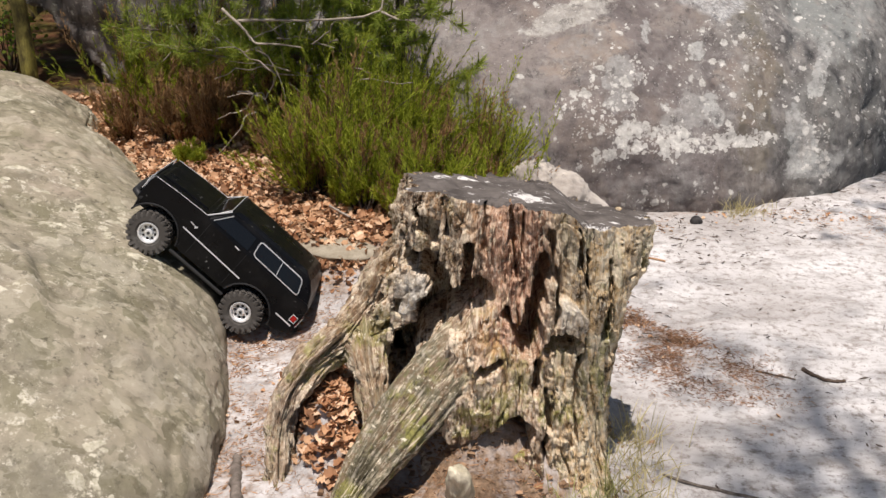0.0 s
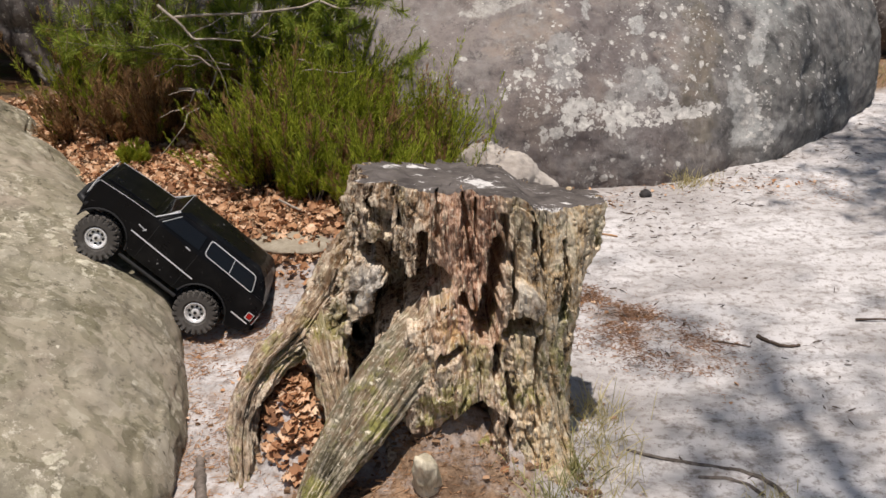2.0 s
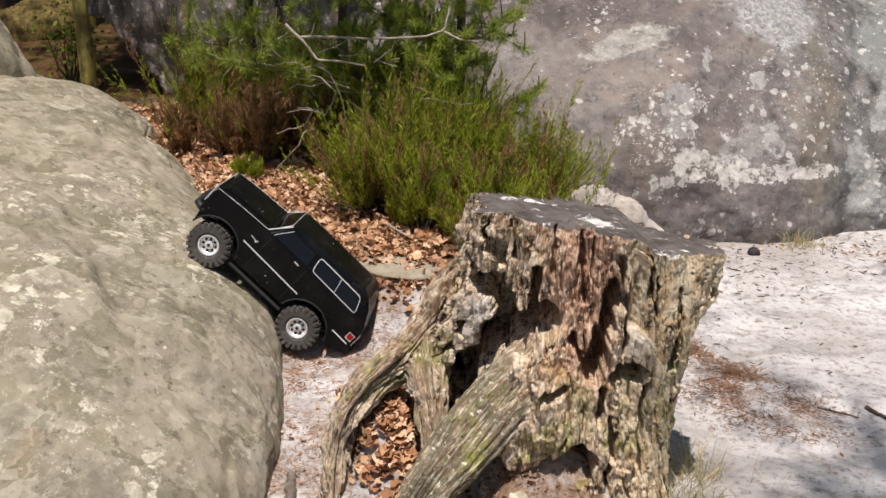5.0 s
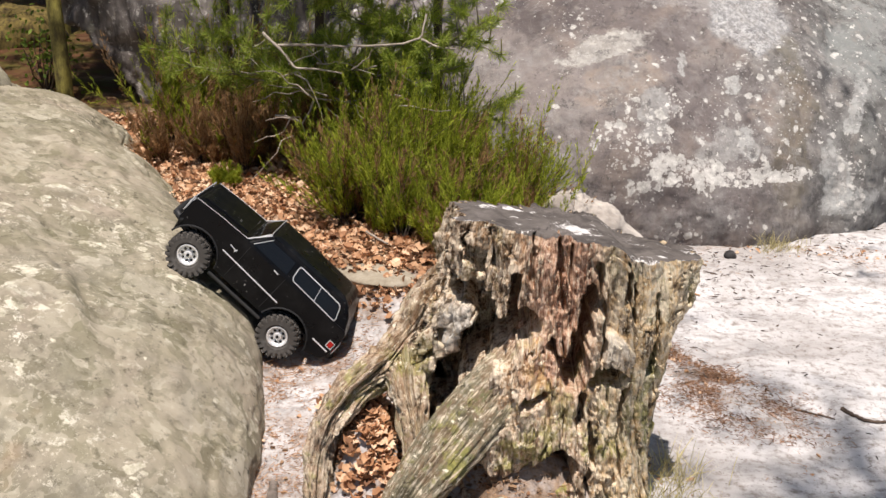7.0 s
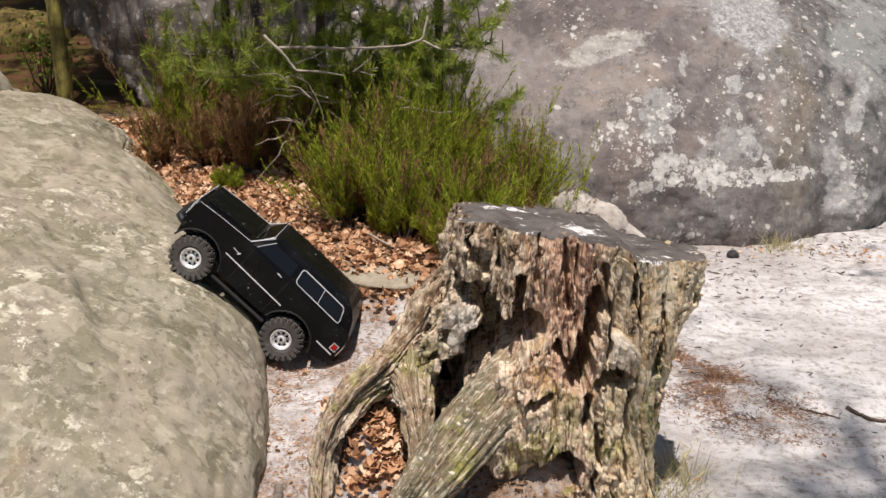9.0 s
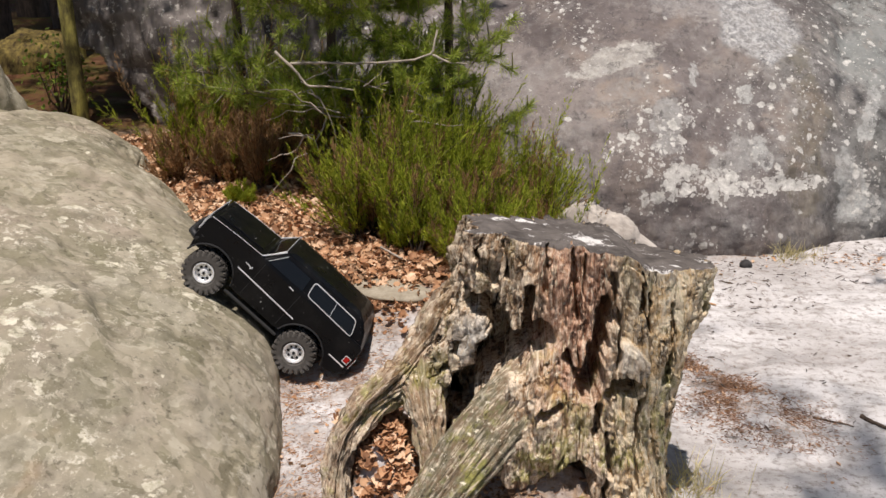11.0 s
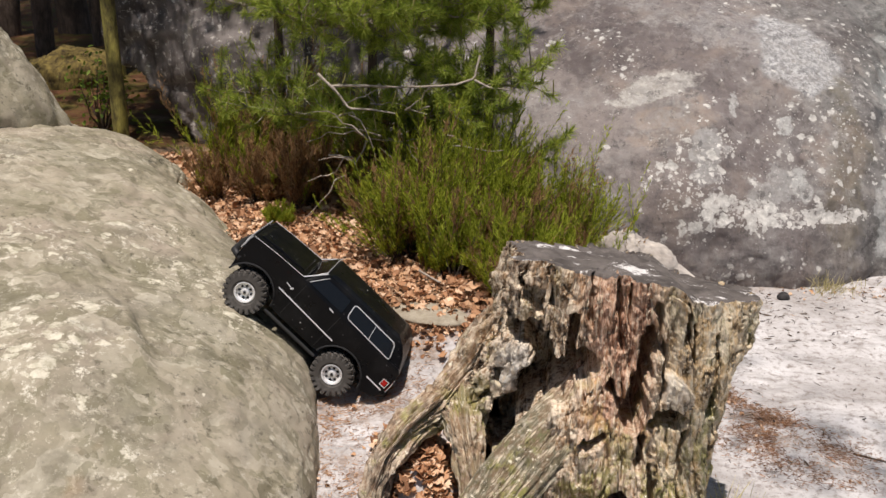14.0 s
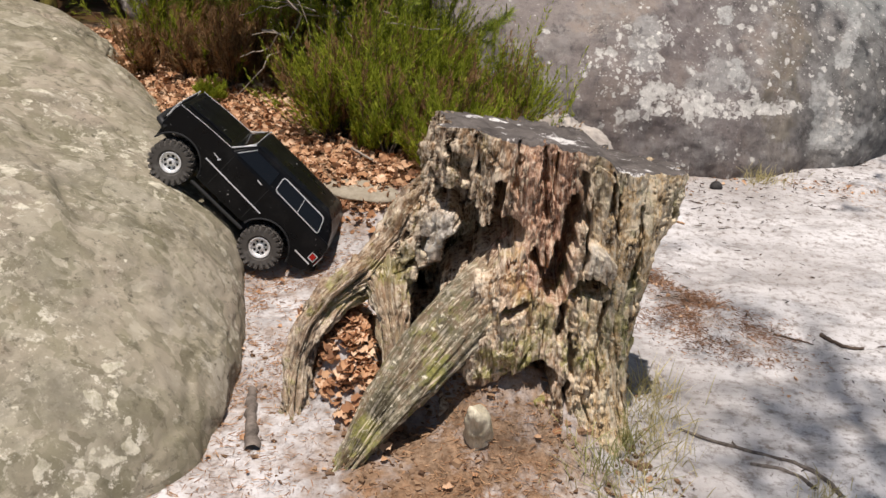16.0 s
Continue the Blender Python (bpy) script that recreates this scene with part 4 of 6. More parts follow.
def swept_root(points, wide, thick, view, seed, rows=190, cols=150, square=3.2, rough=1.0):
    """A root along points: half widths across the view and half thicknesses, with grain, splits and frayed edges."""
    pts = np.array(points, float)
    key = np.linspace(0, 1, len(pts))
    t = np.linspace(0, 1, rows)
    p = np.stack([np.interp(t, key, pts[:, i]) for i in range(3)], -1)
    for _ in range(14):
        p[1:-1] = 0.25 * p[:-2] + 0.5 * p[1:-1] + 0.25 * p[2:]
    d = unit(np.gradient(p, axis=0))
    side = unit(np.cross(d, np.array(view)))
    out = np.cross(side, d)
    a, b = np.interp(t, key, wide)[:, None], np.interp(t, key, thick)[:, None]
    run = np.concatenate([[0], np.cumsum(np.linalg.norm(np.diff(p, axis=0), axis=1))])[:, None]
    th = np.linspace(-math.pi, math.pi, cols, endpoint=False)[None, :]
    c, s = np.cos(th), np.sin(th)
    k = (np.abs(c) ** square + np.abs(s) ** square) ** (-1 / square)
    across = th * 0.05 + 0 * run
    n = -0.014 * (ridged(across * 85, run * 3.2 + 0 * th, seed, 3, 5 + seed) - 0.6) + 0.009 * np.round(2.5 * fbm(across * 60, run * 7, seed, 4, 9 + seed)) / 2.5 + 0.0045 * fbm(across * 150, run * 40, seed, 3, 3)
    n = n + 0.012 * fbm(run * 9 + 0 * th, c * 2, s * 2 + seed, 3, 21) + 0.004 * fbm(across * 260, run * 11, seed, 3, 33)
    # splits that open along the grain
    n = n - 0.014 * step(0.2, 0.32, fbm(across * 95, run * 4.5, seed + 9.0, 3, 41)) - 0.011 * step(0.06, 0.015, np.abs(fbm(across * 75, run * 3.2, seed + 4.0, 4, 43)))
    n = n * rough
    v = p[:, None] + side[:, None] * (c * k * a + c * n)[..., None] + out[:, None] * (s * k * b + s * n)[..., None]
    return v, np.stack([across, run + 0 * th + seed, 0 * across], -1)


def wooden(name, v, grain, pale, heart, slab, thing, label=""):
    me = mesh_of(name, v, grid_faces(v.shape[0], v.shape[1], True), STUMP)
    for key, value in (("slab", slab), ("pale", pale), ("heart", heart)):
        me.attributes.new(key, "FLOAT", "POINT").data.foreach_set("value", np.broadcast_to(value, v.shape[:2]).ravel().astype(np.float32))
    me.attributes.new("grain", "FLOAT_VECTOR", "POINT").data.foreach_set("vector", grain.ravel().astype(np.float32))
    return part(name, me, STUMP, thing, label)


def stump():
    thing = tagged(new("tree_stump"), "weathered old tree stump with hollows, cracks and spreading roots", "tree stump")
    rows, cols = 400, 1100
    x, y, z, grain, pale, heart = stump_surface(rows, cols)
    wooden("trunk", np.stack([x, y, z], -1), grain, pale, heart, 0.0, thing)
    view = (0.0, -0.8, 0.6)
    v, g = swept_root([(0.095, 2.1, 0.478), (0.076, 2.058, 0.451), (0.045, 2.025, 0.41), (0.003, 1.995, 0.366), (-0.042, 1.968, 0.318), (-0.09, 1.94, 0.262), (-0.136, 1.912, 0.207), (-0.176, 1.88, 0.155), (-0.209, 1.85, 0.108), (-0.245, 1.82, 0.06)],
                      [0.03, 0.042, 0.054, 0.064, 0.066, 0.06, 0.05, 0.039, 0.03, 0.022], [0.03, 0.032, 0.034, 0.036, 0.036, 0.034, 0.031, 0.028, 0.025, 0.02], view, 1, square=4.0, rough=0.33)
    fade = np.linspace(0, 1, len(v))[:, None]
    wooden("root", v, g, 0.0, 0.9 * step(0.35, 0.05, fade), step(0.0, 0.32, fade), thing, "broad slanting grey-green root with coarse grain")
    v, g = swept_root([(-0.05, 2.27, 0.58), (-0.11, 2.25, 0.49), (-0.155, 2.225, 0.42), (-0.215, 2.185, 0.352), (-0.288, 2.14, 0.303), (-0.338, 2.11, 0.24), (-0.358, 2.07, 0.177), (-0.359, 2.03, 0.117), (-0.352, 1.98, 0.05), (-0.345, 1.93, -0.02)],
                      [0.03, 0.04, 0.046, 0.04, 0.034, 0.03, 0.028, 0.026, 0.022, 0.02], [0.02, 0.03, 0.035, 0.036, 0.034, 0.032, 0.03, 0.028, 0.024, 0.02], view, 2)
    wooden("root", v, g, 0.12 * step(0.3, 0.6, np.linspace(0, 1, len(v))[:, None]), 0.35, 0.35, thing, "thin grey root arching down to the soil")
    v, g = swept_root([(-0.18, 2.2, 0.37), (-0.165, 2.12, 0.32), (-0.145, 2.06, 0.25), (-0.14, 2.02, 0.17), (-0.15, 1.98, 0.1), (-0.155, 1.95, 0.0)],
                      [0.045, 0.038, 0.024, 0.015, 0.012, 0.01], [0.03, 0.026, 0.022, 0.018, 0.016, 0.014], view, 3, 120, 90, rough=0.9)
    wooden("root", v, g, 0.0, 0.45, 0.55, thing, "short frayed root beside a leaf-filled hollow")
    k = np.linspace(1, 0.0, 40)[:, None] ** 0.8
    tx, ty = AXIS[0] + (x[-1] - AXIS[0]) * k, AXIS[1] + (y[-1] - AXIS[1]) * k
    tz = np.where(k > 0.999, z[-1], top_z(tx, ty) + 0.006 * fbm(tx * 25, ty * 25, 0, 4, 6))
    part("cut_top", mesh_of("cut_top", np.stack([tx, ty, tz], -1), grid_faces(40, cols, True), CUT), CUT, thing, "flat grey cut face with white droppings")
    return thing


stump()


# ---- toy truck ----
BLACK = make_plain("dusty_black_paint", (0.004, 0.004, 0.005), 0.32, wear=0.2, dust=0.03, spec=0.2, flecks=0.6)
TRIM = make_plain("chrome_trim", (0.82, 0.82, 0.83), 0.35, 0.35)
GLASS = make_plain("dark_window", (0.006, 0.006, 0.007), 0.12, spec=0.5)
RUBBER = make_plain("dusty_rubber", (0.1, 0.092, 0.084), 0.88, wear=0.4, spec=0.2, dust=0.6)
ALLOY = make_plain("bright_alloy", (0.9, 0.9, 0.9), 0.28, 0.35)
STEEL = make_plain("black_plastic", (0.02, 0.02, 0.021), 0.55)
RED = make_plain("red_lens", (0.45, 0.015, 0.012), 0.2, spec=0.5)
LAMP = make_plain("clear_lens", (0.55, 0.56, 0.58), 0.12, spec=0.6)


TYRE_R, RIM_R = 0.055, 0.0285


def wheel(parent, at, side):
    hub = new("wheel")
    hub.parent = parent
    hub.matrix_basis = Matrix.Translation(at)
    bm = bmesh.new()
    sides, prof = 48, [(RIM_R - 0.001, -0.02), (0.034, -0.0245), (0.045, -0.0245), (0.052, -0.022), (TYRE_R, -0.016), (TYRE_R, 0.016), (0.052, 0.022), (0.045, 0.0245), (0.034, 0.0245), (RIM_R - 0.001, 0.02)]
    rings = [[bm.verts.new((r * math.cos(k * 2 * math.pi / sides), yy, r * math.sin(k * 2 * math.pi / sides))) for k in range(sides)] for r, yy in prof]
    for i in range(len(rings)):
        q, w = rings[i], rings[(i + 1) % len(rings)]
        for k in range(sides):
            bm.faces.new((q[k], q[(k + 1) % sides], w[(k + 1) % sides], w[k]))
    # chunky lugs: two shoulder rows that wrap onto the sidewall, two rows between
    for k in range(22):
        for yy, shift in ((-0.017, 0.0), (0.017, 0.5), (-0.005, 0.5), (0.005, 0.0)):
            a = (k + shift) * 2 * math.pi / 22
            big = abs(yy) > 0.01
            m = Matrix.Rotation(-a, 4, "Y") @ Matrix.Translation((TYRE_R + 0.001, yy, 0)) @ Matrix.Rotation(0.35 if yy > 0 else -0.35, 4, "X")
            box(bm, (0, 0, 0), (0.0056, 0.013 if big else 0.0085, 0.0095 if big else 0.008), m)
            if big:
                m = Matrix.Rotation(-a, 4, "Y") @ Matrix.Translation((0.0495, math.copysign(0.0232, yy), 0))
                box(bm, (0, 0, 0), (0.009, 0.0035, 0.0078), m)
    part("tyre", bm, RUBBER, hub, "knobbly dusty grey-black tyre")
    bm = bmesh.new()
    prof = [(RIM_R, 0.019), (RIM_R - 0.0005, 0.0225), (0.0265, 0.023), (0.0235, 0.0215), (0.0225, 0.0165), (0.0205, 0.0145), (0.0115, 0.0125), (0.0105, 0.018), (0.0075, 0.0195), (0.0005, 0.0195)]
    rings = []
    for r, yy in prof:
        rings.append([bm.verts.new((r * math.cos(k * 2 * math.pi / 40), side * yy, r * math.sin(k * 2 * math.pi / 40))) for k in range(40)])
    for q, w in zip(rings, rings[1:]):
        for k in range(40):
            bm.faces.new((q[k], q[(k + 1) % 40], w[(k + 1) % 40], w[k]))
    rim = part("rim", bm, ALLOY, hub, "bright eight-hole alloy rim")
    for k in range(8):
        a = (k + 0.5) * math.pi / 4
        c, d = 0.0165 * math.cos(a), 0.0165 * math.sin(a)
        part("vent_hole", tube(bmesh.new(), [(c, side * 0.0105, d), (c, side * 0.0148, d)], 0.0036, 10), STEEL, rim, "dark opening in the rim")
    part("hub_nut", tube(bmesh.new(), [(0, side * 0.018, 0), (0, side * 0.0225, 0)], 0.0042, 6), STEEL, rim, "dark hub nut")
    return hub


def strip(name, points, radius, parent, material=TRIM, closed=False, label=""):
    pts = list(points) + ([points[0]] if closed else [])
    return part(name, tube(bmesh.new(), pts, radius, 6), material, parent, label)


def panel(name, corners, thick, parent, material, label=""):
    """A flat plate through corners, thickened along its normal."""
    bm = bmesh.new()
    vs = [Vector(c) for c in corners]
    nrm = (vs[1] - vs[0]).cross(vs[2] - vs[0]).normalized() * thick * 0.5
    a = [bm.verts.new(p + nrm) for p in vs]
    b = [bm.verts.new(p - nrm) for p in vs]
    k = len(a)
    bm.faces.new(a)
    bm.faces.new(b[::-1])
    for i in range(k):
        bm.faces.new((a[i], b[i], b[(i + 1) % k], a[(i + 1) % k]))
    return part(name, bm, material, parent, label)


def truck():
    car = tagged(new("toy_truck"), "black radio-controlled off-road truck climbing a boulder", "toy truck")
    turn = Matrix(((-0.735, -0.0658, 0.6749), (0.1189, -0.9924, 0.0328), (0.6677, 0.1043, 0.7372)))
    car.matrix_basis = Matrix.Translation((-0.634, 2.7065, 0.309)) @ turn.to_4x4()
    base = 0.155
    arch = lambda cx: [(cx + 0.074 * math.cos(a), 0.004 + 0.074 * math.sin(a)) for a in np.linspace(math.pi - 0.2, 0.2, 15)]
    low = ([(-0.272, 0.03), (-0.24, 0.018)] + arch(-base) + [(-0.07, 0.014), (0.07, 0.014)] + arch(base) + [(0.232, 0.045), (0.238, 0.06), (0.2385, 0.112), (0.236, 0.122), (0.231, 0.1295),
           (0.16, 0.136), (0.072, 0.1405), (0.05, 0.133), (-0.272, 0.133), (-0.281, 0.124), (-0.284, 0.09), (-0.281, 0.045)])
    part("body", prism(bmesh.new(), low, -0.1, 0.1), BLACK, car, "dusty glossy black bodywork", bevel=0.005)
    # hard top with a gently crowned roof
    bm = bmesh.new()
    rings = []
    for k, z in ((0.0, 0.129), (0.55, 0.16), (0.9, 0.181), (1.0, 0.1865)):
        f, r, w = 0.0715 - 0.0425 * k, -0.274 + 0.044 * k ** 1.6, 0.0995 - 0.0155 * k
        if k == 1.0:
            f, r, w = f - 0.003, r + 0.006, w - 0.004
        rings.append([bm.verts.new(v) for v in ((f, w, z), (f * 0.5 + r * 0.5, w + 0.001, z), (r, w - 0.004, z), (r - 0.004, 0, z), (r, -w + 0.004, z), (f * 0.5 + r * 0.5, -w - 0.001, z), (f, -w, z), (f + 0.003, 0, z))])
    rings.append([bm.verts.new((v.co.x * 0.9 - 0.01, v.co.y * 0.72, 0.1905)) for v in rings[-1]])
    for q, w in zip(rings, rings[1:]):
        for i in range(8):
            bm.faces.new((q[i], q[(i + 1) % 8], w[(i + 1) % 8], w[i]))
    bm.faces.new(rings[-1])
    bm.faces.new(rings[0][::-1])
    part("cab", bm, BLACK, car, "black hard-top cab with scuffed roof", bevel=0.004)
    bm = prism(bmesh.new(), [(0.226, 0.129), (0.08, 0.139), (0.084, 0.1435), (0.16, 0.1405), (0.219, 0.1345)], -0.068, 0.068)
    part("bonnet", bm, BLACK, car, "raised black bonnet", bevel=0.003)

    def on_cab(x, z, side, proud=0.0014):
        k = (z - 0.129) / 0.0575
        return (x, side * (0.0995 - 0.0155 * k + proud), z)

    def screen(y, k):
        return (0.0715 - 0.0425 * k + 0.0035, y, 0.129 + 0.0575 * k + 0.0018)

    def rounded(points, cut=0.18):
        out = []
        for i, p in enumerate(points):
            a, b, p = Vector(points[i - 1]), Vector(points[(i + 1) % len(points)]), Vector(p)
            ra, rb = min(0.008, cut * (a - p).length), min(0.008, cut * (b - p).length)
            out += [tuple(p + (a - p).normalized() * ra), tuple(p + 0.3 * ((a - p).normalized() * ra + (b - p).normalized() * rb)), tuple(p + (b - p).normalized() * rb)]
        return out

    wind = [screen(0.089, 0.2), screen(-0.089, 0.2), screen(-0.078, 0.95), screen(0.078, 0.95)]
    w = panel("windscreen", wind, 0.002, car, GLASS, "dark windscreen")
    strip("windscreen_trim", wind, 0.001, w, closed=True, label="bright chrome windscreen trim")
    strip("wiper", [screen(0.02, 0.22), screen(0.055, 0.7)], 0.001, w, STEEL)
    strip("wiper", [screen(-0.045, 0.22), screen(-0.01, 0.7)], 0.001, w, STEEL)
    for side in (1, -1):
        q = rounded([on_cab(-0.0735, 0.178, side), on_cab(-0.0805, 0.1395, side), on_cab(-0.2345, 0.1345, side), on_cab(-0.217, 0.1745, side)])
        g = panel("side_window", q, 0.002, car, GLASS, "dark rear side window")
        strip("window_trim", q, 0.0017, g, closed=True, label="thin chrome window trim")
        strip("window_bar", [on_cab(-0.1495, 0.1755, side), on_cab(-0.159, 0.137, side)], 0.0013, g)
        q = [on_cab(0.022, 0.1765, side), on_cab(0.05, 0.139, side), on_cab(-0.062, 0.139, side), on_cab(-0.058, 0.1765, side)]
        panel("door_window", q, 0.002, car, GLASS, "dark door window")
        strip("window_ledge", [on_cab(0.052, 0.1405, side), on_cab(0.0215, 0.18, side)], 0.0009, car, label="thin bright edge of the door window")
        y = side * 0.1012
        strip("side_moulding", [(0.1, y, 0.073), (-0.0942, y, 0.0665)], 0.0019, car, label="bright chrome side moulding")
        strip("rear_moulding", [(-0.2232, y, 0.061), (-0.2745, y, 0.0595)], 0.0019, car, label="bright chrome side moulding")
        b = strip("badge", [(0.094, y, 0.098), (0.07, y, 0.0945)], 0.0012, car, label="small silver badge")
        strip("badge_mark", [(0.076, y, 0.0905), (0.071, y, 0.099)], 0.0016, b)
        strip("door_handle", [(-0.031, y * 1.015, 0.127), (-0.046, y * 1.015, 0.1255)], 0.0017, car, label="chrome door handle")
        for x0 in (0.052, -0.068):
            strip("door_seam", [(x0, side * 0.1003, 0.128), (x0, side * 0.1003, 0.022)], 0.0008, car, STEEL)
        strip("bonnet_line", [(0.233, side * 0.0985, 0.129), (0.16, side * 0.0992, 0.136), (0.073, side * 0.0995, 0.1405)], 0.0008, car, label="thin chrome line along the bonnet")
        strip("pillar_trim", [(0.0725, side * 0.0985, 0.1405), (0.031, side * 0.0845, 0.186)], 0.0018, car, label="chrome windscreen pillar trim")
        for cx in (base, -base):
            strip("wheel_arch_lip", [(x, side * 0.1015, z) for x, z in arch(cx)], 0.0026, car, STEEL)
        bm = box(bmesh.new(), (-0.283, side * 0.086, 0.079), (0.006, 0.02, 0.03))
        t = part("tail_light", bm, RED, car, "red tail light in a chrome frame", bevel=0.001)
        strip("tail_trim", [(-0.286, side * 0.0755, 0.063), (-0.286, side * 0.097, 0.063), (-0.286, side * 0.097, 0.095), (-0.286, side * 0.0755, 0.095)], 0.0011, t, closed=True)
        bm = box(bmesh.new(), (-0.268, side * 0.1, 0.08), (0.013, 0.003, 0.016))
        mark = part("side_marker", bm, RED, car, "red wrap-round lens in a chrome frame", bevel=0.001)
        strip("marker_trim", [(-0.26, y, 0.0705), (-0.277, y, 0.0705), (-0.277, y, 0.0895), (-0.26, y, 0.0895)], 0.0012, mark, closed=True)
        bm = box(bmesh.new(), (0.239, side * 0.08, 0.103), (0.005, 0.028, 0.024))
        hl = part("headlight", bm, LAMP, car, "clear square headlight", bevel=0.001)
        bm = tube(bmesh.new(), [(0.2405, side * 0.08, 0.103), (0.244, side * 0.08, 0.103)], [0.0105, 0.008], 16)
        part("bulb_lens", bm, LAMP, hl)
        strip("headlight_trim", [(0.242, side * 0.0655, 0.09), (0.242, side * 0.0945, 0.09), (0.242, side * 0.0945, 0.1165), (0.242, side * 0.0655, 0.1165)], 0.001, hl, closed=True)
        bm = tube(bmesh.new(), [(0.088, side * 0.098, 0.0), (-0.088, side * 0.098, 0.0)], 0.005, 10)
        part("rock_slider", bm, STEEL, car, "black tubular sill guard")
        bm = box(bmesh.new(), (0, side * 0.034, 0.022), (0.46, 0.008, 0.016))
        part("chassis_rail", bm, STEEL, car)
        for fx in (base, -base):
            wheel(car, (fx, side * 0.0865, 0), side)
            bm = tube(bmesh.new(), [(fx * 0.85, side * 0.048, 0.0), (fx * 0.72, side * 0.042, 0.085)], 0.0065, 10)
            sh = part("shock_absorber", bm, ALLOY, car, "bright metal shock absorber")
            pts = [(fx * (0.84 - 0.1 * k / 40) + 0.0085 * math.cos(k * 0.9), side * (0.0475 - 0.005 * k / 40) + 0.0085 * math.sin(k * 0.9), 0.008 + 0.06 * k / 40) for k in range(41)]
            part("spring", tube(bmesh.new(), pts, 0.0013, 5), STEEL, sh, "dark coil spring")
    for fx in (base, -base):
        bm = tube(bmesh.new(), [(fx, -0.07, 0), (fx, 0.07, 0)], 0.0085, 12)
        r = bmesh.ops.create_uvsphere(bm, u_segments=14, v_segments=10, radius=0.02)
        bmesh.ops.translate(bm, verts=r["verts"], vec=(fx, 0.015, 0))
        part("axle", bm, STEEL, car, "black axle with a round differential")
    strip("tie_rod", [(0.185, -0.06, 0.004), (0.185, 0.06, 0.004)], 0.003, car, RED, label="red steering rod")
    bm = box(bmesh.new(), (0, 0, 0.026), (0.2, 0.06, 0.04))
    part("gearbox", bm, STEEL, car, bevel=0.004)
    # front: grille of upright and level bars, two bumpers
    bm = box(bmesh.new(), (0.2385, 0, 0.103), (0.003, 0.13, 0.046))
    g = part("grille", bm, STEEL, car, "black grille with chrome bars")
    for z in (0.081, 0.092, 0.103, 0.114, 0.125):
        strip("grille_bar", [(0.2415, -0.097, z), (0.2415, 0.097, z)], 0.0012, g)
    for y in np.linspace(-0.066, 0.066, 8):
        strip("grille_bar", [(0.2415, y, 0.081), (0.2415, y, 0.125)], 0.001, g)
    for side in (1, -1):
        strip("grille_end", [(0.241, side * 0.0985, 0.081), (0.241, side * 0.0985, 0.1255)], 0.0013, g)
    bm = tube(bmesh.new(), [(0.222, -0.096, 0.056), (0.25, -0.08, 0.056), (0.254, 0, 0.056), (0.25, 0.08, 0.056), (0.222, 0.096, 0.056)], 0.0095, 10)
    part("front_bumper", bm, STEEL, car, "black tubular front bumper", smooth=True)
    bm = tube(bmesh.new(), [(-0.278, -0.09, 0.045), (-0.291, -0.07, 0.045), (-0.291, 0.07, 0.045), (-0.278, 0.09, 0.045)], 0.008, 10)
    part("rear_bumper", bm, STEEL, car, "black tubular rear bumper", smooth=True)
    return car


truck()


# ---- plants ----
rng = np.random.default_rng(7)


def blades(base, way, length, width, droop=0.0):
    """Thin leaves, each a bent strip of two quads with a pointed tip. base, way: arrays of n points and directions."""
    n = len(base)
    way = unit(way)
    side = unit(np.cross(way, rng.normal(size=(n, 3))))
    length, width = np.broadcast_to(length, n)[:, None], np.broadcast_to(width, n)[:, None]
    down = np.array([0, 0, -1.0]) * np.broadcast_to(droop, n)[:, None] * length
    mid, tip = base + way * length * 0.55 + down * 0.3, base + way * length + down
    v = np.stack([base - side * width * 0.35, base + side * width * 0.35, mid + side * width * 0.5, mid - side * width * 0.5, tip], 1)
    k = np.arange(n)[:, None] * 5
    return v.reshape(-1, 3), [np.array([[0, 1, 2, 3]]) + k, np.array([[3, 2, 4]]) + k]


def strokes(paths, radii, sides=4):
    """Many tapering stems in one mesh. paths: (n, m, 3); radii: (n, m)."""
    n, m, _ = paths.shape
    d = unit(np.gradient(paths, axis=1))
    a = unit(np.cross(d, np.array([0.31, 0.87, 0.39])))
    b = np.cross(d, a)
    ang = np.arange(sides) * 2 * math.pi / sides
    ring = paths[:, :, None] + radii[:, :, None, None] * (np.cos(ang)[:, None] * a[:, :, None] + np.sin(ang)[:, None] * b[:, :, None])
    f = grid_faces(m, sides, True)
    return ring.reshape(-1, 3), (f[None] + (np.arange(n) * m * sides)[:, None, None]).reshape(-1, 4)


def curve(start, way, length, up, steps=6, wild=0.1):
    """Stems that set out along way and turn upwards (or down: up below 0)."""
    n = len(start)
    t = np.linspace(0, 1, steps)[None, :, None]
    bend = np.array([0, 0, 1.0]) * np.broadcast_to(up, n)[:, None]
    p = start[:, None] + np.broadcast_to(length, n)[:, None, None] * (t * unit(way)[:, None] + t ** 2 * bend[:, None])
    return p + np.cumsum(rng.normal(size=p.shape) * wild * np.broadcast_to(length, n)[:, None, None] / steps, axis=1) * (t > 0)


def join(lists):
    vs, fs, at = [], {}, 0
    for v, groups in lists:
        for g in groups if isinstance(groups, list) else [groups]:
            fs.setdefault(g.shape[1], []).append(g + at)
        vs.append(v)
        at += len(v)
    return np.concatenate(vs), [np.concatenate(g) for g in fs.values()]


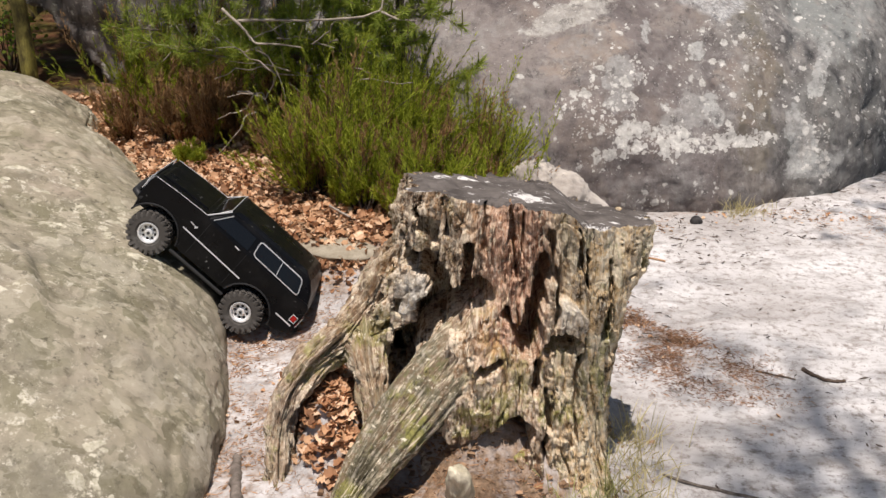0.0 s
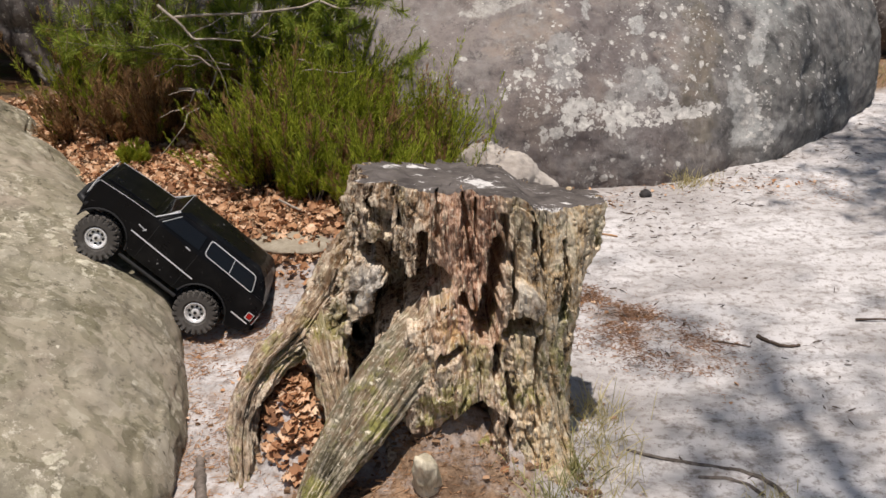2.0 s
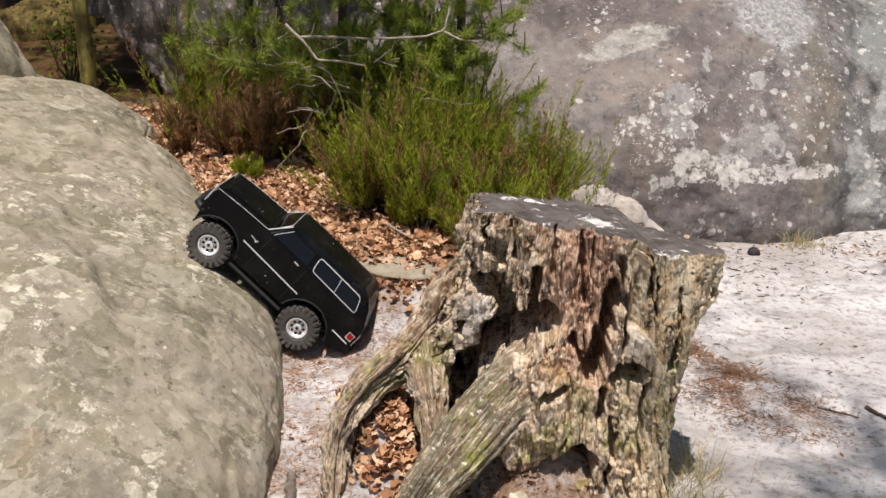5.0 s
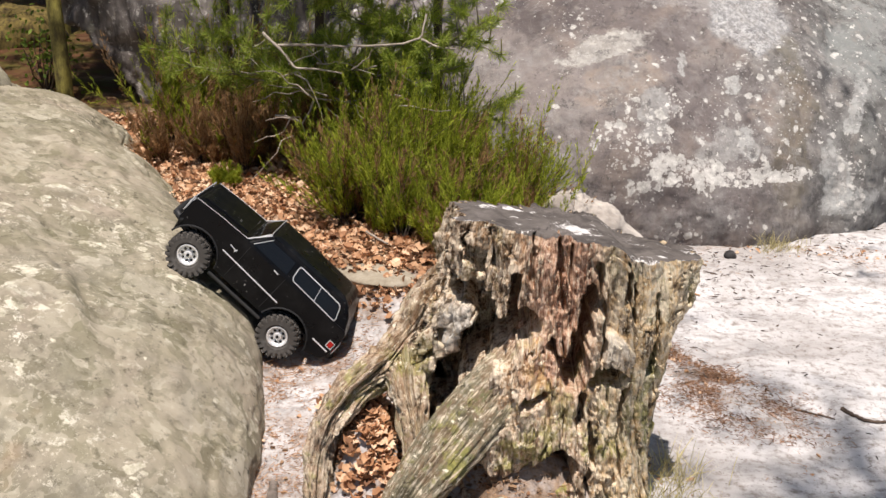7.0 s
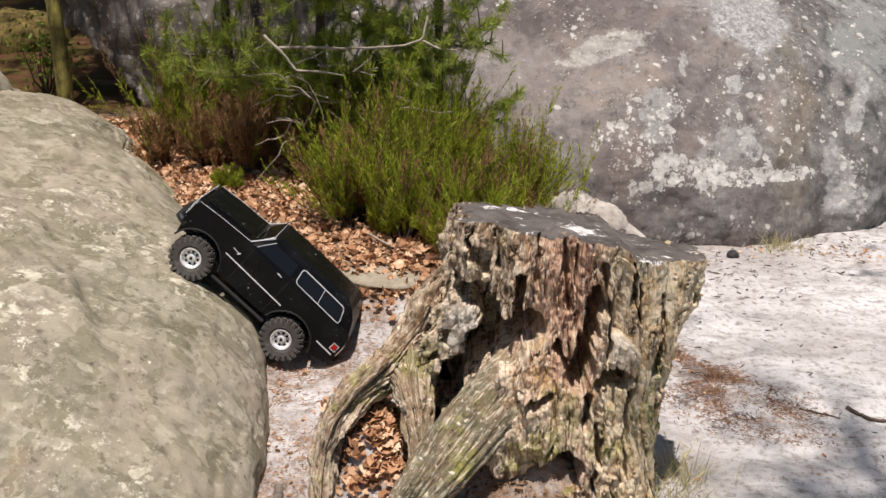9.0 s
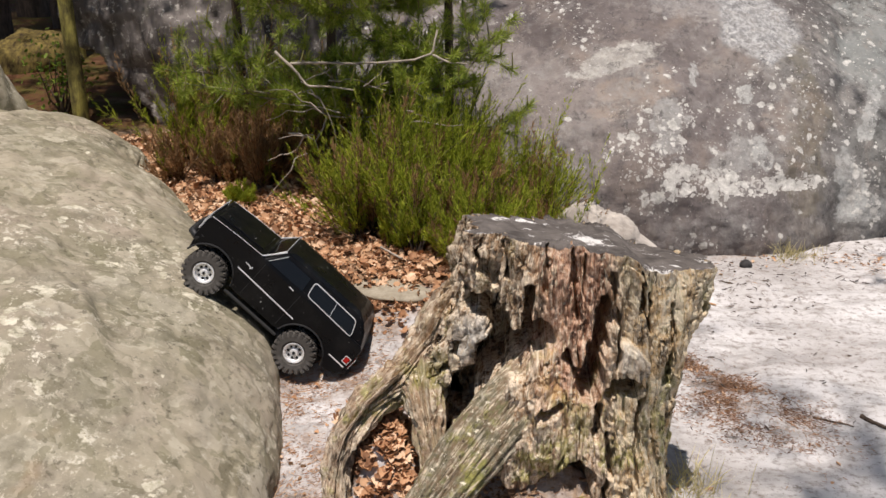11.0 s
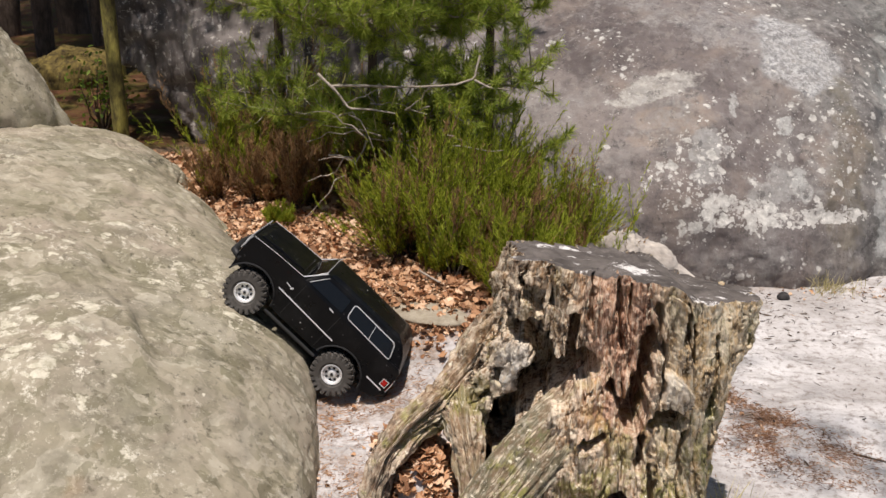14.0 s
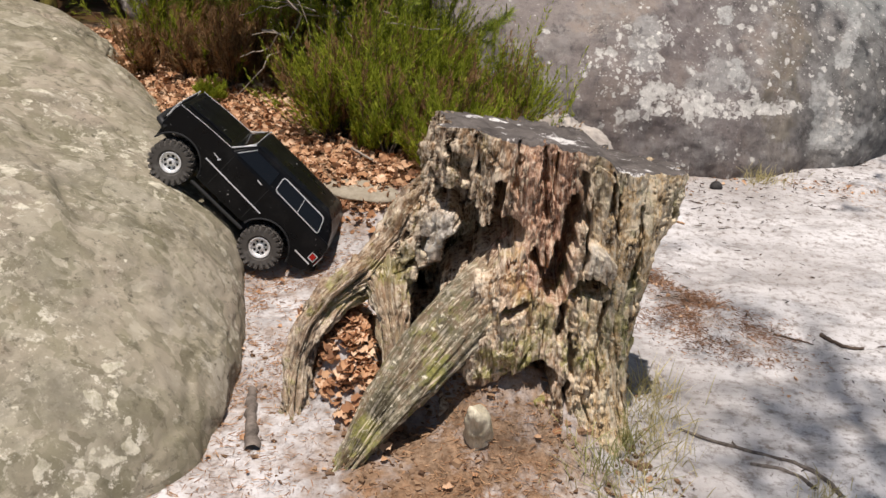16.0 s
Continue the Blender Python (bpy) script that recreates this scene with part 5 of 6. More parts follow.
def needlets(base, way, length, width):
    """Tiny leaves, each one flat diamond."""
    n = len(base)
    way = unit(way)
    side = unit(np.cross(way, rng.normal(size=(n, 3))))
    length, width = np.broadcast_to(length, n)[:, None], np.broadcast_to(width, n)[:, None]
    mid = base + way * length * 0.45
    v = np.stack([base, mid + side * width * 0.5, base + way * length, mid - side * width * 0.5], 1)
    return v.reshape(-1, 3), np.arange(n * 4).reshape(-1, 4)


def heather(cx, cy, spread_x, spread_y, tall, stems, dry, label):
    """A shrub of separate plumes, each a fan of feathery sprigs from one root."""
    thing = tagged(new("heather_shrub"), label, "shrub", "heather under the boulders")
    clumps = max(3, stems // 24)
    mid = np.stack([cx + spread_x * rng.normal(size=clumps) * 0.55, cy + spread_y * rng.normal(size=clumps) * 0.55], -1)
    own = rng.integers(0, clumps, stems)
    off = 0.013 * rng.normal(size=(stems, 2))
    x, y = mid[own, 0] + off[:, 0], mid[own, 1] + off[:, 1]
    base = np.stack([x, y, ground_z(x, y) - 0.01], -1)
    fan = rng.normal(size=(stems, 3)) * np.array([1, 1, 0.25])
    lean = 0.22 * rng.normal(size=(clumps, 3)) * np.array([1, 1, 0])
    way = np.array([0, 0, 1.0]) + lean[own] + 0.36 * fan
    length = tall * rng.uniform(0.55, 1.15, stems) * rng.uniform(0.55, 1.3, clumps)[own]
    p = curve(base, way, length, 0.08, 7, 0.12)
    rad = np.linspace(0.0022, 0.0006, 7)[None] * np.ones((stems, 1))
    part("stem", mesh_of("stem", *strokes(p, rad, 3), DARK_TWIG), DARK_TWIG, thing, "thin brown stems")["kind"] = "stuff"
    # side sprigs along the upper half of every stem
    per = 6
    k = rng.uniform(0.2, 0.95, (stems, per))
    i = np.minimum((k * 6).astype(int), 5)
    rows = np.arange(stems)[:, None]
    start = p[rows, i] + (k * 6 - i)[..., None] * (p[rows, i + 1] - p[rows, i])
    side = unit(p[rows, i + 1] - p[rows, i]) + 0.3 * rng.normal(size=start.shape) + np.array([0, 0, 0.35])
    reach = (rng.uniform(0.16, 0.34, (stems, per)) * length[:, None])
    sprig = curve(start.reshape(-1, 3), side.reshape(-1, 3), reach.ravel(), 0.18, 7, 0.1)
    lines = np.concatenate([p, sprig])
    brown = rng.random(stems) < np.clip(dry * rng.choice([0.5, 1.0, 1.5], clumps)[own], 0, 0.95)
    brown = np.concatenate([brown, np.repeat(brown, per)])
    size = np.concatenate([np.full(stems, 46), np.full(stems * per, 24)])
    which = np.repeat(np.arange(len(lines)), size)
    k = np.where(which < stems, rng.uniform(0.2, 1.0, len(which)), rng.uniform(0.05, 1.0, len(which)))
    i = np.minimum((k * 6).astype(int), 5)
    f = (k * 6 - i)[:, None]
    at = lines[which, i] * (1 - f) + lines[which, i + 1] * f
    along = unit(lines[which, i + 1] - lines[which, i])
    w = along + 0.28 * rng.normal(size=at.shape)
    size = rng.uniform(0.016, 0.03, len(at)) * (1.2 - 0.5 * k)
    for name, mask, mat, word in (("foliage", ~brown, HEATHER_LEAF, "fresh green needle-like leaves"), ("dry_foliage", brown, HEATHER_DRY, "dry brown leaves")):
        m = mask[which]
        if m.sum() > 2:
            v, fc = needlets(at[m], w[m], size[m], 0.0027)
            part(name, mesh_of(name, v, fc, mat, False), mat, thing, word)
    return thing


GREEN = "bushy green heather growing on leaf litter"
BROWN = "heather with many dry brown sprigs beside a boulder"
for spec in (
    (-0.33, 3.4, 0.15, 0.13, 0.24, 320, 0.3, GREEN), (-0.1, 3.24, 0.16, 0.13, 0.25, 340, 0.26, GREEN), (-0.44, 3.62, 0.1, 0.12, 0.2, 100, 0.5, GREEN),
    (-0.2, 3.72, 0.24, 0.18, 0.33, 300, 0.18, GREEN), (0.06, 3.58, 0.16, 0.18, 0.31, 280, 0.18, GREEN), (-0.86, 3.86, 0.18, 0.14, 0.17, 150, 1.2, BROWN),
    (-1.06, 3.98, 0.2, 0.18, 0.25, 170, 0.75, BROWN), (-0.68, 3.98, 0.18, 0.16, 0.24, 120, 1.1, BROWN), (-1.16, 4.22, 0.14, 0.14, 0.3, 130, 0.35, BROWN),
    (-0.25, 3.22, 0.12, 0.07, 0.16, 130, 0.4, GREEN), (-0.45, 3.98, 0.2, 0.1, 0.42, 110, 1.2, BROWN), (-0.16, 3.52, 0.24, 0.14, 0.37, 200, 0.08, GREEN),
    (-0.95, 4.4, 0.26, 0.2, 0.36, 180, 0.4, BROWN), (0.2, 3.62, 0.08, 0.09, 0.16, 70, 0.15, "small green heather sprigs beside a pale rock"), (-0.86, 3.56, 0.05, 0.04, 0.08, 40, 0.1, "small green heather seedling among dry leaves"),
    (0.1, 3.28, 0.07, 0.09, 0.2, 80, 0.1, "small green heather sprigs behind the stump")):
    heather(*spec)


def tufts(tips, ways, per, length, spread=1.0, width=0.0019):
    """Pine needles in brushes about shoots."""
    n = len(tips)
    at = np.repeat(tips, per, 0) - np.repeat(unit(ways), per, 0) * rng.uniform(0, 0.05, n * per)[:, None]
    w = np.repeat(unit(ways), per, 0) * rng.uniform(0.35, 1.1, n * per)[:, None] + spread * rng.normal(size=(n * per, 3)) * 0.6
    return blades(at, w, length * rng.uniform(0.7, 1.15, n * per), width, 0.06)


def pine(x, y, tall, boughs, label, per=46, low=0.25):
    """A young pine: trunk, boughs with side shoots, brushes of needles, upright candles at the tips."""
    thing = tagged(new("pine_sapling"), label, "pine tree", "young pines")
    foot = np.array([[x, y, float(ground_z(x, y)) - 0.03]])
    trunk = curve(foot, np.array([[0.03, -0.06, 1.0]]), tall, 0.0, 10, 0.04)
    part("trunk", mesh_of("trunk", *strokes(trunk, np.linspace(0.02, 0.006, 10)[None], 8), DARK_TWIG), DARK_TWIG, thing)
    shoots_at, shoots_way = [], []
    for az, high, length, rise in boughs:
        start = trunk[0, int(np.clip(high / tall * 9, 1, 9))][None]
        way = np.array([[math.cos(az), math.sin(az), rise]])
        p = curve(start, way, length, 0.16, 9, 0.16)
        limbs = [strokes(p, np.linspace(0.007, 0.0022, 9)[None], 6)]
        m = int(5 + length * 15)
        k = rng.uniform(0.3, 1.0, m)
        i = np.minimum((k * 8).astype(int), 7)
        side = unit(p[0, i + 1] - p[0, i]) * 0.8 + 0.75 * rng.normal(size=(m, 3)) + np.array([0, 0, 0.25])
        q = curve(p[0, i], side, rng.uniform(0.06, 0.19, m) * (1.2 - 0.5 * k), 0.25, 5, 0.12)
        limbs.append(strokes(q, np.linspace(0.003, 0.0014, 5)[None] * np.ones((m, 1)), 4))
        part("bough", mesh_of("bough", *join(limbs), TWIG), TWIG, thing, "grey-brown pine bough")
        shoots_at.append(q[:, 4])
        shoots_way.append(q[:, 4] - q[:, 3])
        shoots_at.append(p[0, -3:])
        shoots_way.append(np.repeat(p[0, -1:] - p[0, -3:-2], 3, 0))
        c = q[::2, -1]
        cand = curve(c, np.array([[0.1, -0.1, 1.0]]) + 0.15 * rng.normal(size=(len(c), 3)), rng.uniform(0.025, 0.06, len(c)), 0.1, 4, 0.05)
        part("candle", mesh_of("candle", *strokes(cand, np.linspace(0.0032, 0.002, 4)[None] * np.ones((len(c), 1)), 5), CANDLE), CANDLE, thing, "pale upright new shoots")["kind"] = "stuff"
    v, f = tufts(np.concatenate(shoots_at), np.concatenate(shoots_way), int(per * 2.2), 0.043, 0.85, 0.0018)
    part("needles", mesh_of("needles", v, f, NEEDLE, False), NEEDLE, thing, "green pine needles")
    return thing


CANDLE = make_bark("pine_candle", (0.22, 0.2, 0.07), (0.42, 0.38, 0.16))
def sectors(*specs):
    """Boughs spread over sectors: count, from and to azimuth, from and to height, from and to length, rise."""
    out = []
    for count, a0, a1, h0, h1, l0, l1, rise in specs:
        for i in range(count):
            k = (i + 0.5) / count
            out.append((a0 + (a1 - a0) * ((k * 2.618 * count) % 1.0) + rng.normal() * 0.08, h0 + (h1 - h0) * k, rng.uniform(l0, l1), rise + rng.normal() * 0.04))
    return out


# Highest boughs of each pine: out of view, added to shade the rocks behind.
pine(-0.62, 4.05, 3.0, sectors((6, 0.3, 3.1, 1.7, 2.6, 0.4, 0.65, 0.1), (18, -2.3, -0.2, 0.4, 0.7, 0.4, 0.6, 0.07), (20, -2.3, -0.2, 0.66, 1.0, 0.4, 0.6, 0.05)),
     "young pine with spreading boughs in front of a boulder", 46)
pine(-0.18, 4.0, 2.3, sectors((2, 2.0, 3.1, 1.6, 2.0, 0.35, 0.5, 0.1), (10, -2.7, -0.7, 0.42, 0.8, 0.3, 0.42, 0.08), (8, -2.7, -0.8, 0.8, 1.0, 0.3, 0.42, 0.06)),
     "slender young pine leaning against a grey boulder", 46)
pine(-1.0, 4.45, 3.2, sectors((5, -3.0, 3.0, 1.6, 2.5, 0.5, 0.6, 0.1), (14, -2.2, -0.2, 0.55, 1.15, 0.42, 0.6, 0.06)), "young pine in front of a dark boulder", 40)


# ---- dead branches, sticks ----
def stick(name, points, r0, r1, label, material=TWIG, parent=None, sides=7):
    pts = np.array(points, float)
    t = np.linspace(0, len(pts) - 1, 4 * len(pts))
    p = np.stack([np.interp(t, np.arange(len(pts)), pts[:, i]) for i in range(3)], -1)
    p = p + 0.18 * r0 * rng.normal(size=p.shape) * np.array([1, 1, 0.4])
    me = mesh_of(name, *strokes(p[None], np.linspace(r0, r1, len(p))[None] * rng.uniform(0.85, 1.15, (1, len(p))), sides), material)
    return tagged(part(name, me, material), label, "stick")


def lying(points, lift=0.004):
    return [(x, y, float(ground_z(x, y)) + lift) for x, y in points]


stick("dead_branch", [(-0.661, 3.544, 0.797), (-0.567, 3.534, 0.802), (-0.454, 3.544, 0.797), (-0.34, 3.544, 0.802), (-0.255, 3.534, 0.812), (-0.198, 3.544, 0.831), (-0.182, 3.553, 0.906)], 0.0046, 0.0034, "bare grey dead branch with a pale broken end")
stick("dead_branch", [(-0.198, 3.544, 0.826), (-0.142, 3.534, 0.802), (-0.085, 3.544, 0.797)], 0.004, 0.002, "bare grey dead branch with a pale broken end")
stick("dead_branch", [(-0.709, 3.544, 0.835), (-0.643, 3.525, 0.78), (-0.605, 3.515, 0.729), (-0.529, 3.534, 0.724), (-0.454, 3.544, 0.71)], 0.005, 0.0025, "thin bare dead twig among pine needles")
stick("dead_branch", [(-0.684, 3.72, 0.46), (-0.65, 3.7, 0.52), (-0.62, 3.7, 0.523), (-0.6, 3.68, 0.47), (-0.584, 3.67, 0.421)], 0.003, 0.0015, "thin bare dead twig among heather")
stick("dead_branch", [(-0.52, 3.7, 0.6), (-0.4, 3.66, 0.57), (-0.28, 3.64, 0.53)], 0.003, 0.0015, "thin bare dead twig among heather")
for points in ([(-0.604, 3.6, 0.7), (-0.585, 3.62, 0.65), (-0.567, 3.63, 0.606), (-0.5, 3.64, 0.597), (-0.45, 3.66, 0.59), (-0.38, 3.68, 0.6)], [(-0.604, 3.6, 0.7), (-0.66, 3.62, 0.68), (-0.72, 3.66, 0.66)], [(-0.56, 3.63, 0.6), (-0.575, 3.62, 0.56), (-0.6, 3.6, 0.52)],
               [(-0.69, 3.62, 0.545), (-0.65, 3.6, 0.55), (-0.6, 3.6, 0.525)], [(-0.45, 3.62, 0.42), (-0.44, 3.6, 0.37), (-0.43, 3.58, 0.335), (-0.4, 3.56, 0.3)], [(-0.52, 3.62, 0.37), (-0.49, 3.6, 0.41), (-0.46, 3.6, 0.4)], [(-0.3, 3.6, 0.53), (-0.175, 3.58, 0.49), (-0.08, 3.56, 0.45)]):
    stick("dead_branch", points, 0.0042, 0.002, "thin bare dead twig among heather and pine")
tw = np.random.default_rng(83)
for _ in range(16):
    at = np.array([[tw.uniform(-0.75, -0.15), tw.uniform(3.5, 3.62), tw.uniform(0.48, 0.74)]])
    line = curve(at, np.array([[tw.choice([-1.0, 1.0]), tw.normal() * 0.3, tw.normal() * 0.7 - 0.1]]), tw.uniform(0.1, 0.24), -0.06, 6, 0.3)[0]
    stick("dead_branch", [tuple(p) for p in line], 0.0028, 0.0012, "thin bare dead twig among heather and pine")
stick("stick", lying([(0.985, 2.66), (1.005, 2.63), (1.03, 2.605), (1.06, 2.6), (1.085, 2.605)]), 0.006, 0.004, "short dark stick lying on pale sand", DARK_TWIG)
stick("stick", lying([(0.854, 2.655), (0.9, 2.63), (0.93, 2.62), (0.95, 2.607)], 0.001), 0.003, 0.002, "thin dark stick lying on pale sand", DARK_TWIG)
stick("stick", lying([(0.5, 2.122), (0.571, 2.094), (0.654, 2.068), (0.735, 2.043), (0.776, 2.014), (0.801, 1.975), (0.815, 1.93)], 0.002), 0.0035, 0.006, "long curved grey stick half buried in sand", BURIED)
stick("stick", lying([(0.64, 2.02), (0.7, 2.015), (0.745, 1.99), (0.765, 1.95)], 0.001), 0.004, 0.005, "grey stick half buried in sand", BURIED)
stick("stick", lying([(0.687, 3.461), (0.72, 3.45), (0.755, 3.436)]), 0.004, 0.003, "short red-brown stick lying on sand", STRAW)
stick("stick", lying([(-0.468, 2.13), (-0.46, 2.08), (-0.447, 2.0), (-0.425, 1.88)], 0.002), 0.011, 0.016, "grey weathered root piece lying on soil", BURIED)
stick("stick", lying([(-0.34, 3.1), (-0.3, 3.04), (-0.27, 3.0)], 0.035), 0.004, 0.003, "thin pale stick on dry leaves", TWIG)
stick("stick", lying([(1.3, 2.75), (1.4, 2.74), (1.52, 2.76)]), 0.004, 0.002, "thin dark stick lying on pale sand", DARK_TWIG)


# ---- litter ----
def litter_leaves(x, y, size, lift, tilt=0.45):
    """Dry oak-shaped leaves, curled and lying at all angles."""
    n = len(x)
    u = np.linspace(0, 1, 9)
    wide = np.array([0.03, 0.22, 0.36, 0.31, 0.43, 0.35, 0.4, 0.24, 0.02])
    g = np.stack(np.broadcast_arrays((u - 0.5)[:, None], wide[:, None] * np.array([-1, 0, 1.0]), np.zeros((9, 3))), -1).reshape(1, -1, 3)
    g = np.repeat(g, n, 0)
    g[..., 1] *= rng.uniform(0.7, 1.25, (n, 27))
    curl, fold = rng.uniform(-1.2, 1.7, (n, 1)), rng.uniform(-0.4, 0.9, (n, 1))
    g[..., 2] = curl * (g[..., 0] ** 2 - 0.1) + fold * np.abs(g[..., 1]) + 0.06 * rng.normal(size=(n, 27))
    g *= size[:, None, None]
    yaw, p, r = rng.uniform(0, 6.28, n), rng.normal(size=n) * tilt, rng.normal(size=n) * tilt
    m = np.array([(Matrix.Rotation(a, 3, "Z") @ Matrix.Rotation(b, 3, "Y") @ Matrix.Rotation(c, 3, "X")) for a, b, c in zip(yaw, p, r)])
    v = np.einsum("nij,nkj->nki", m, g) + np.stack([x, y, ground_z(x, y) + lift], -1)[:, None]
    f = grid_faces(9, 3)[None] + (np.arange(n) * 27)[:, None, None]
    return v.reshape(-1, 3), f.reshape(-1, 4)


def scatter(n, x0, x1, y0, y1, keep):
    x, y = rng.uniform(x0, x1, n), rng.uniform(y0, y1, n)
    ok = rng.random(n) < keep(x, y)
    return x[ok], y[ok]


def bank_cover(x, y):
    d = fbm(x * 3.2, y * 3.2, 0, 3, 91)
    edge = 2.72 + 0.12 * step(-0.1, -0.7, x)
    k = step(edge - 0.1, edge + 0.25, y + 0.12 * d) * step(0.16, -0.1, x)
    return np.clip(k, 0, 1)


x1, y1 = scatter(30000, -1.7, 0.25, 2.6, 4.5, bank_cover)
x2, y2 = scatter(2600, -0.4, -0.05, 1.75, 2.45, lambda x, y: np.exp(-((x + 0.228 + 0.25 * (y - 2.05)) / 0.075) ** 6) * (0.2 * step(1.8, 1.9, y) + 0.8 * step(1.92, 2.06, y)))
x3, y3 = scatter(260, -0.55, 0.3, 1.5, 2.7, lambda x, y: 0.25 + 0 * x)
x4, y4 = scatter(1400, 0.4, 1.6, 2.3, 3.95, lambda x, y: 0.25 * np.exp(-((x - 0.632 - 0.36 * (2.86 - y)) / 0.08) ** 2) + 0.6 * np.exp(-((y - 3.85) / 0.08) ** 2))
lx, ly = np.concatenate([x1, x2, x3, x4]), np.concatenate([y1, y2, y3, y4])
sz = np.concatenate([0.01 + 0.026 * rng.random(len(x1)) ** 2.2, rng.uniform(0.016, 0.038, len(x2)), rng.uniform(0.008, 0.022, len(x3)), rng.uniform(0.008, 0.018, len(x4))])
lift = np.concatenate([rng.uniform(-0.004, 0.02, len(x1)), rng.uniform(0.0, 0.016, len(x2)), rng.uniform(0, 0.008, len(x3)), rng.uniform(0, 0.006, len(x4))])
tagged(part("dry_leaves", mesh_of("dry_leaves", *litter_leaves(lx, ly, sz, lift, np.where((ly < 2.5) & (lx < 0), 0.22, 0.45)), DRY_LEAF), DRY_LEAF), "curled orange-brown dry oak leaves covering the ground", "leaf litter", kind="stuff")


def flat_bits(n, x0, x1, y0, y1, keep, length, width, mat, name, label, lift=0.004):
    x, y = scatter(n, x0, x1, y0, y1, keep)
    base = np.stack([x, y, ground_z(x, y) + lift], -1)
    a = rng.uniform(0, 6.28, len(x))
    way = np.stack([np.cos(a), np.sin(a), 0.12 * rng.normal(size=len(x))], -1)
    v, f = blades(base, way, length * rng.uniform(0.4, 1.3, len(x)), width * rng.uniform(0.6, 1.5, len(x)), 0.0)
    return tagged(part(name, mesh_of(name, v, f, mat, False), mat), label, "litter", kind="stuff")


strip_cover = lambda x, y: np.clip(0.4 + 2.2 * fbm(x * 4, y * 4, 2.0, 3, 57), 0.05, 1) * np.clip(np.exp(-((x - 0.632 - 0.36 * (2.86 - y)) / 0.13) ** 2) * np.exp(-((y - 2.85) / 0.35) ** 2) + 0.95 * np.exp(-((y - 3.8) / 0.14) ** 2) + 0.7 * step(0.4, 0.1, x) * step(2.75, 2.5, y) + 0.7 * step(0.15, -0.2, x), 0, 1)
flat_bits(34000, -0.9, 1.7, 1.35, 3.95, strip_cover, 0.02, 0.0016, STRAW, "pine_straw", "red-brown fallen pine needles on sand")
flat_bits(19000, -0.62, 0.2, 1.5, 2.85, lambda x, y: np.clip(0.62 + 2.8 * fbm(x * 5, y * 5, 2.0, 3, 59), 0.08, 1), 0.018, 0.0015, STRAW, "pine_straw", "orange-brown pine needles strewn over pale sand")
flat_bits(42000, 0.4, 1.0, 2.45, 3.1, lambda x, y: np.exp(-((x - 0.632 - 0.36 * (2.86 - y)) / (0.075 + 0.06 * step(2.95, 2.65, y))) ** 2 - ((y - 2.83) / 0.3) ** 4) * np.clip(0.9 + 1.6 * fbm(x * 7, y * 7, 4.0, 4, 60), 0.1, 1), 0.014, 0.0017, RED_STRAW, "pine_straw", "red-brown pine needles in a drift on sand")
flat_bits(4200, 0.35, 2.6, 1.5, 4.6, lambda x, y: np.clip(0.35 + 0.9 * fbm(x * 2.4, y * 2.4, 0, 3, 55), 0.03, 1), 0.026, 0.0036, DARK_TWIG, "twig_debris", "small dark twig fragments strewn over sand", 0.003)


def crumbs_of_wood():
    x, y = scatter(5200, -0.55, 0.5, 1.5, 2.35, lambda x, y: np.clip(1.3 * np.exp(-((x - 0.08) / 0.32) ** 2 - ((y - 1.93) / 0.22) ** 2) + 0.12, 0, 1) * np.clip(0.6 + 2 * fbm(x * 9, y * 9, 0, 3, 97), 0.1, 1))
    n = len(x)
    r = 0.002 + 0.0065 * rng.random(n) ** 4
    corner = np.array([(-1, -1, -1), (1, -1, -1), (1, 1, -1), (-1, 1, -1), (-1, -1, 1), (1, -1, 1), (1, 1, 1), (-1, 1, 1)], float)
    v = corner[None] * rng.uniform(0.35, 1.0, (n, 8, 1)) * r[:, None, None] * np.stack([rng.uniform(0.7, 2.0, n), np.ones(n), rng.uniform(0.4, 0.8, n)], -1)[:, None]
    a = rng.uniform(0, 6.28, n)[:, None]
    v = np.stack([v[..., 0] * np.cos(a) - v[..., 1] * np.sin(a), v[..., 0] * np.sin(a) + v[..., 1] * np.cos(a), v[..., 2]], -1)
    v = v + np.stack([x, y, ground_z(x, y) + 0.25 * r], -1)[:, None]
    f = np.array([(0, 3, 2, 1), (4, 5, 6, 7), (0, 1, 5, 4), (1, 2, 6, 5), (2, 3, 7, 6), (3, 0, 4, 7)])[None] + (np.arange(n) * 8)[:, None, None]
    tagged(part("wood_crumbs", mesh_of("wood_crumbs", v.reshape(-1, 3), f.reshape(-1, 4), CRUMB, False), CRUMB), "brown crumbs of rotten wood and soil round the stump", "litter", kind="stuff")


CRUMB = make_leaf("wood_crumbs", (0.09, 0.048, 0.028), (0.46, 0.3, 0.18))
crumbs_of_wood()


def grass(x, y, spread, n, tall, label, mat=GRASS):
    px, py = x + spread * rng.normal(size=n), y + spread * rng.normal(size=n)
    base = np.stack([px, py, ground_z(px, py) - 0.005], -1)
    v, f = blades(base, np.array([0, 0, 1.0]) + 0.45 * rng.normal(size=(n, 3)) * np.array([1, 1, 0.2]), tall * rng.uniform(0.4, 1.2, n), 0.0021, 0.25)
    return tagged(part("grass_tuft", mesh_of("grass_tuft", v, f, mat, False), mat), label, "grass", kind="stuff")


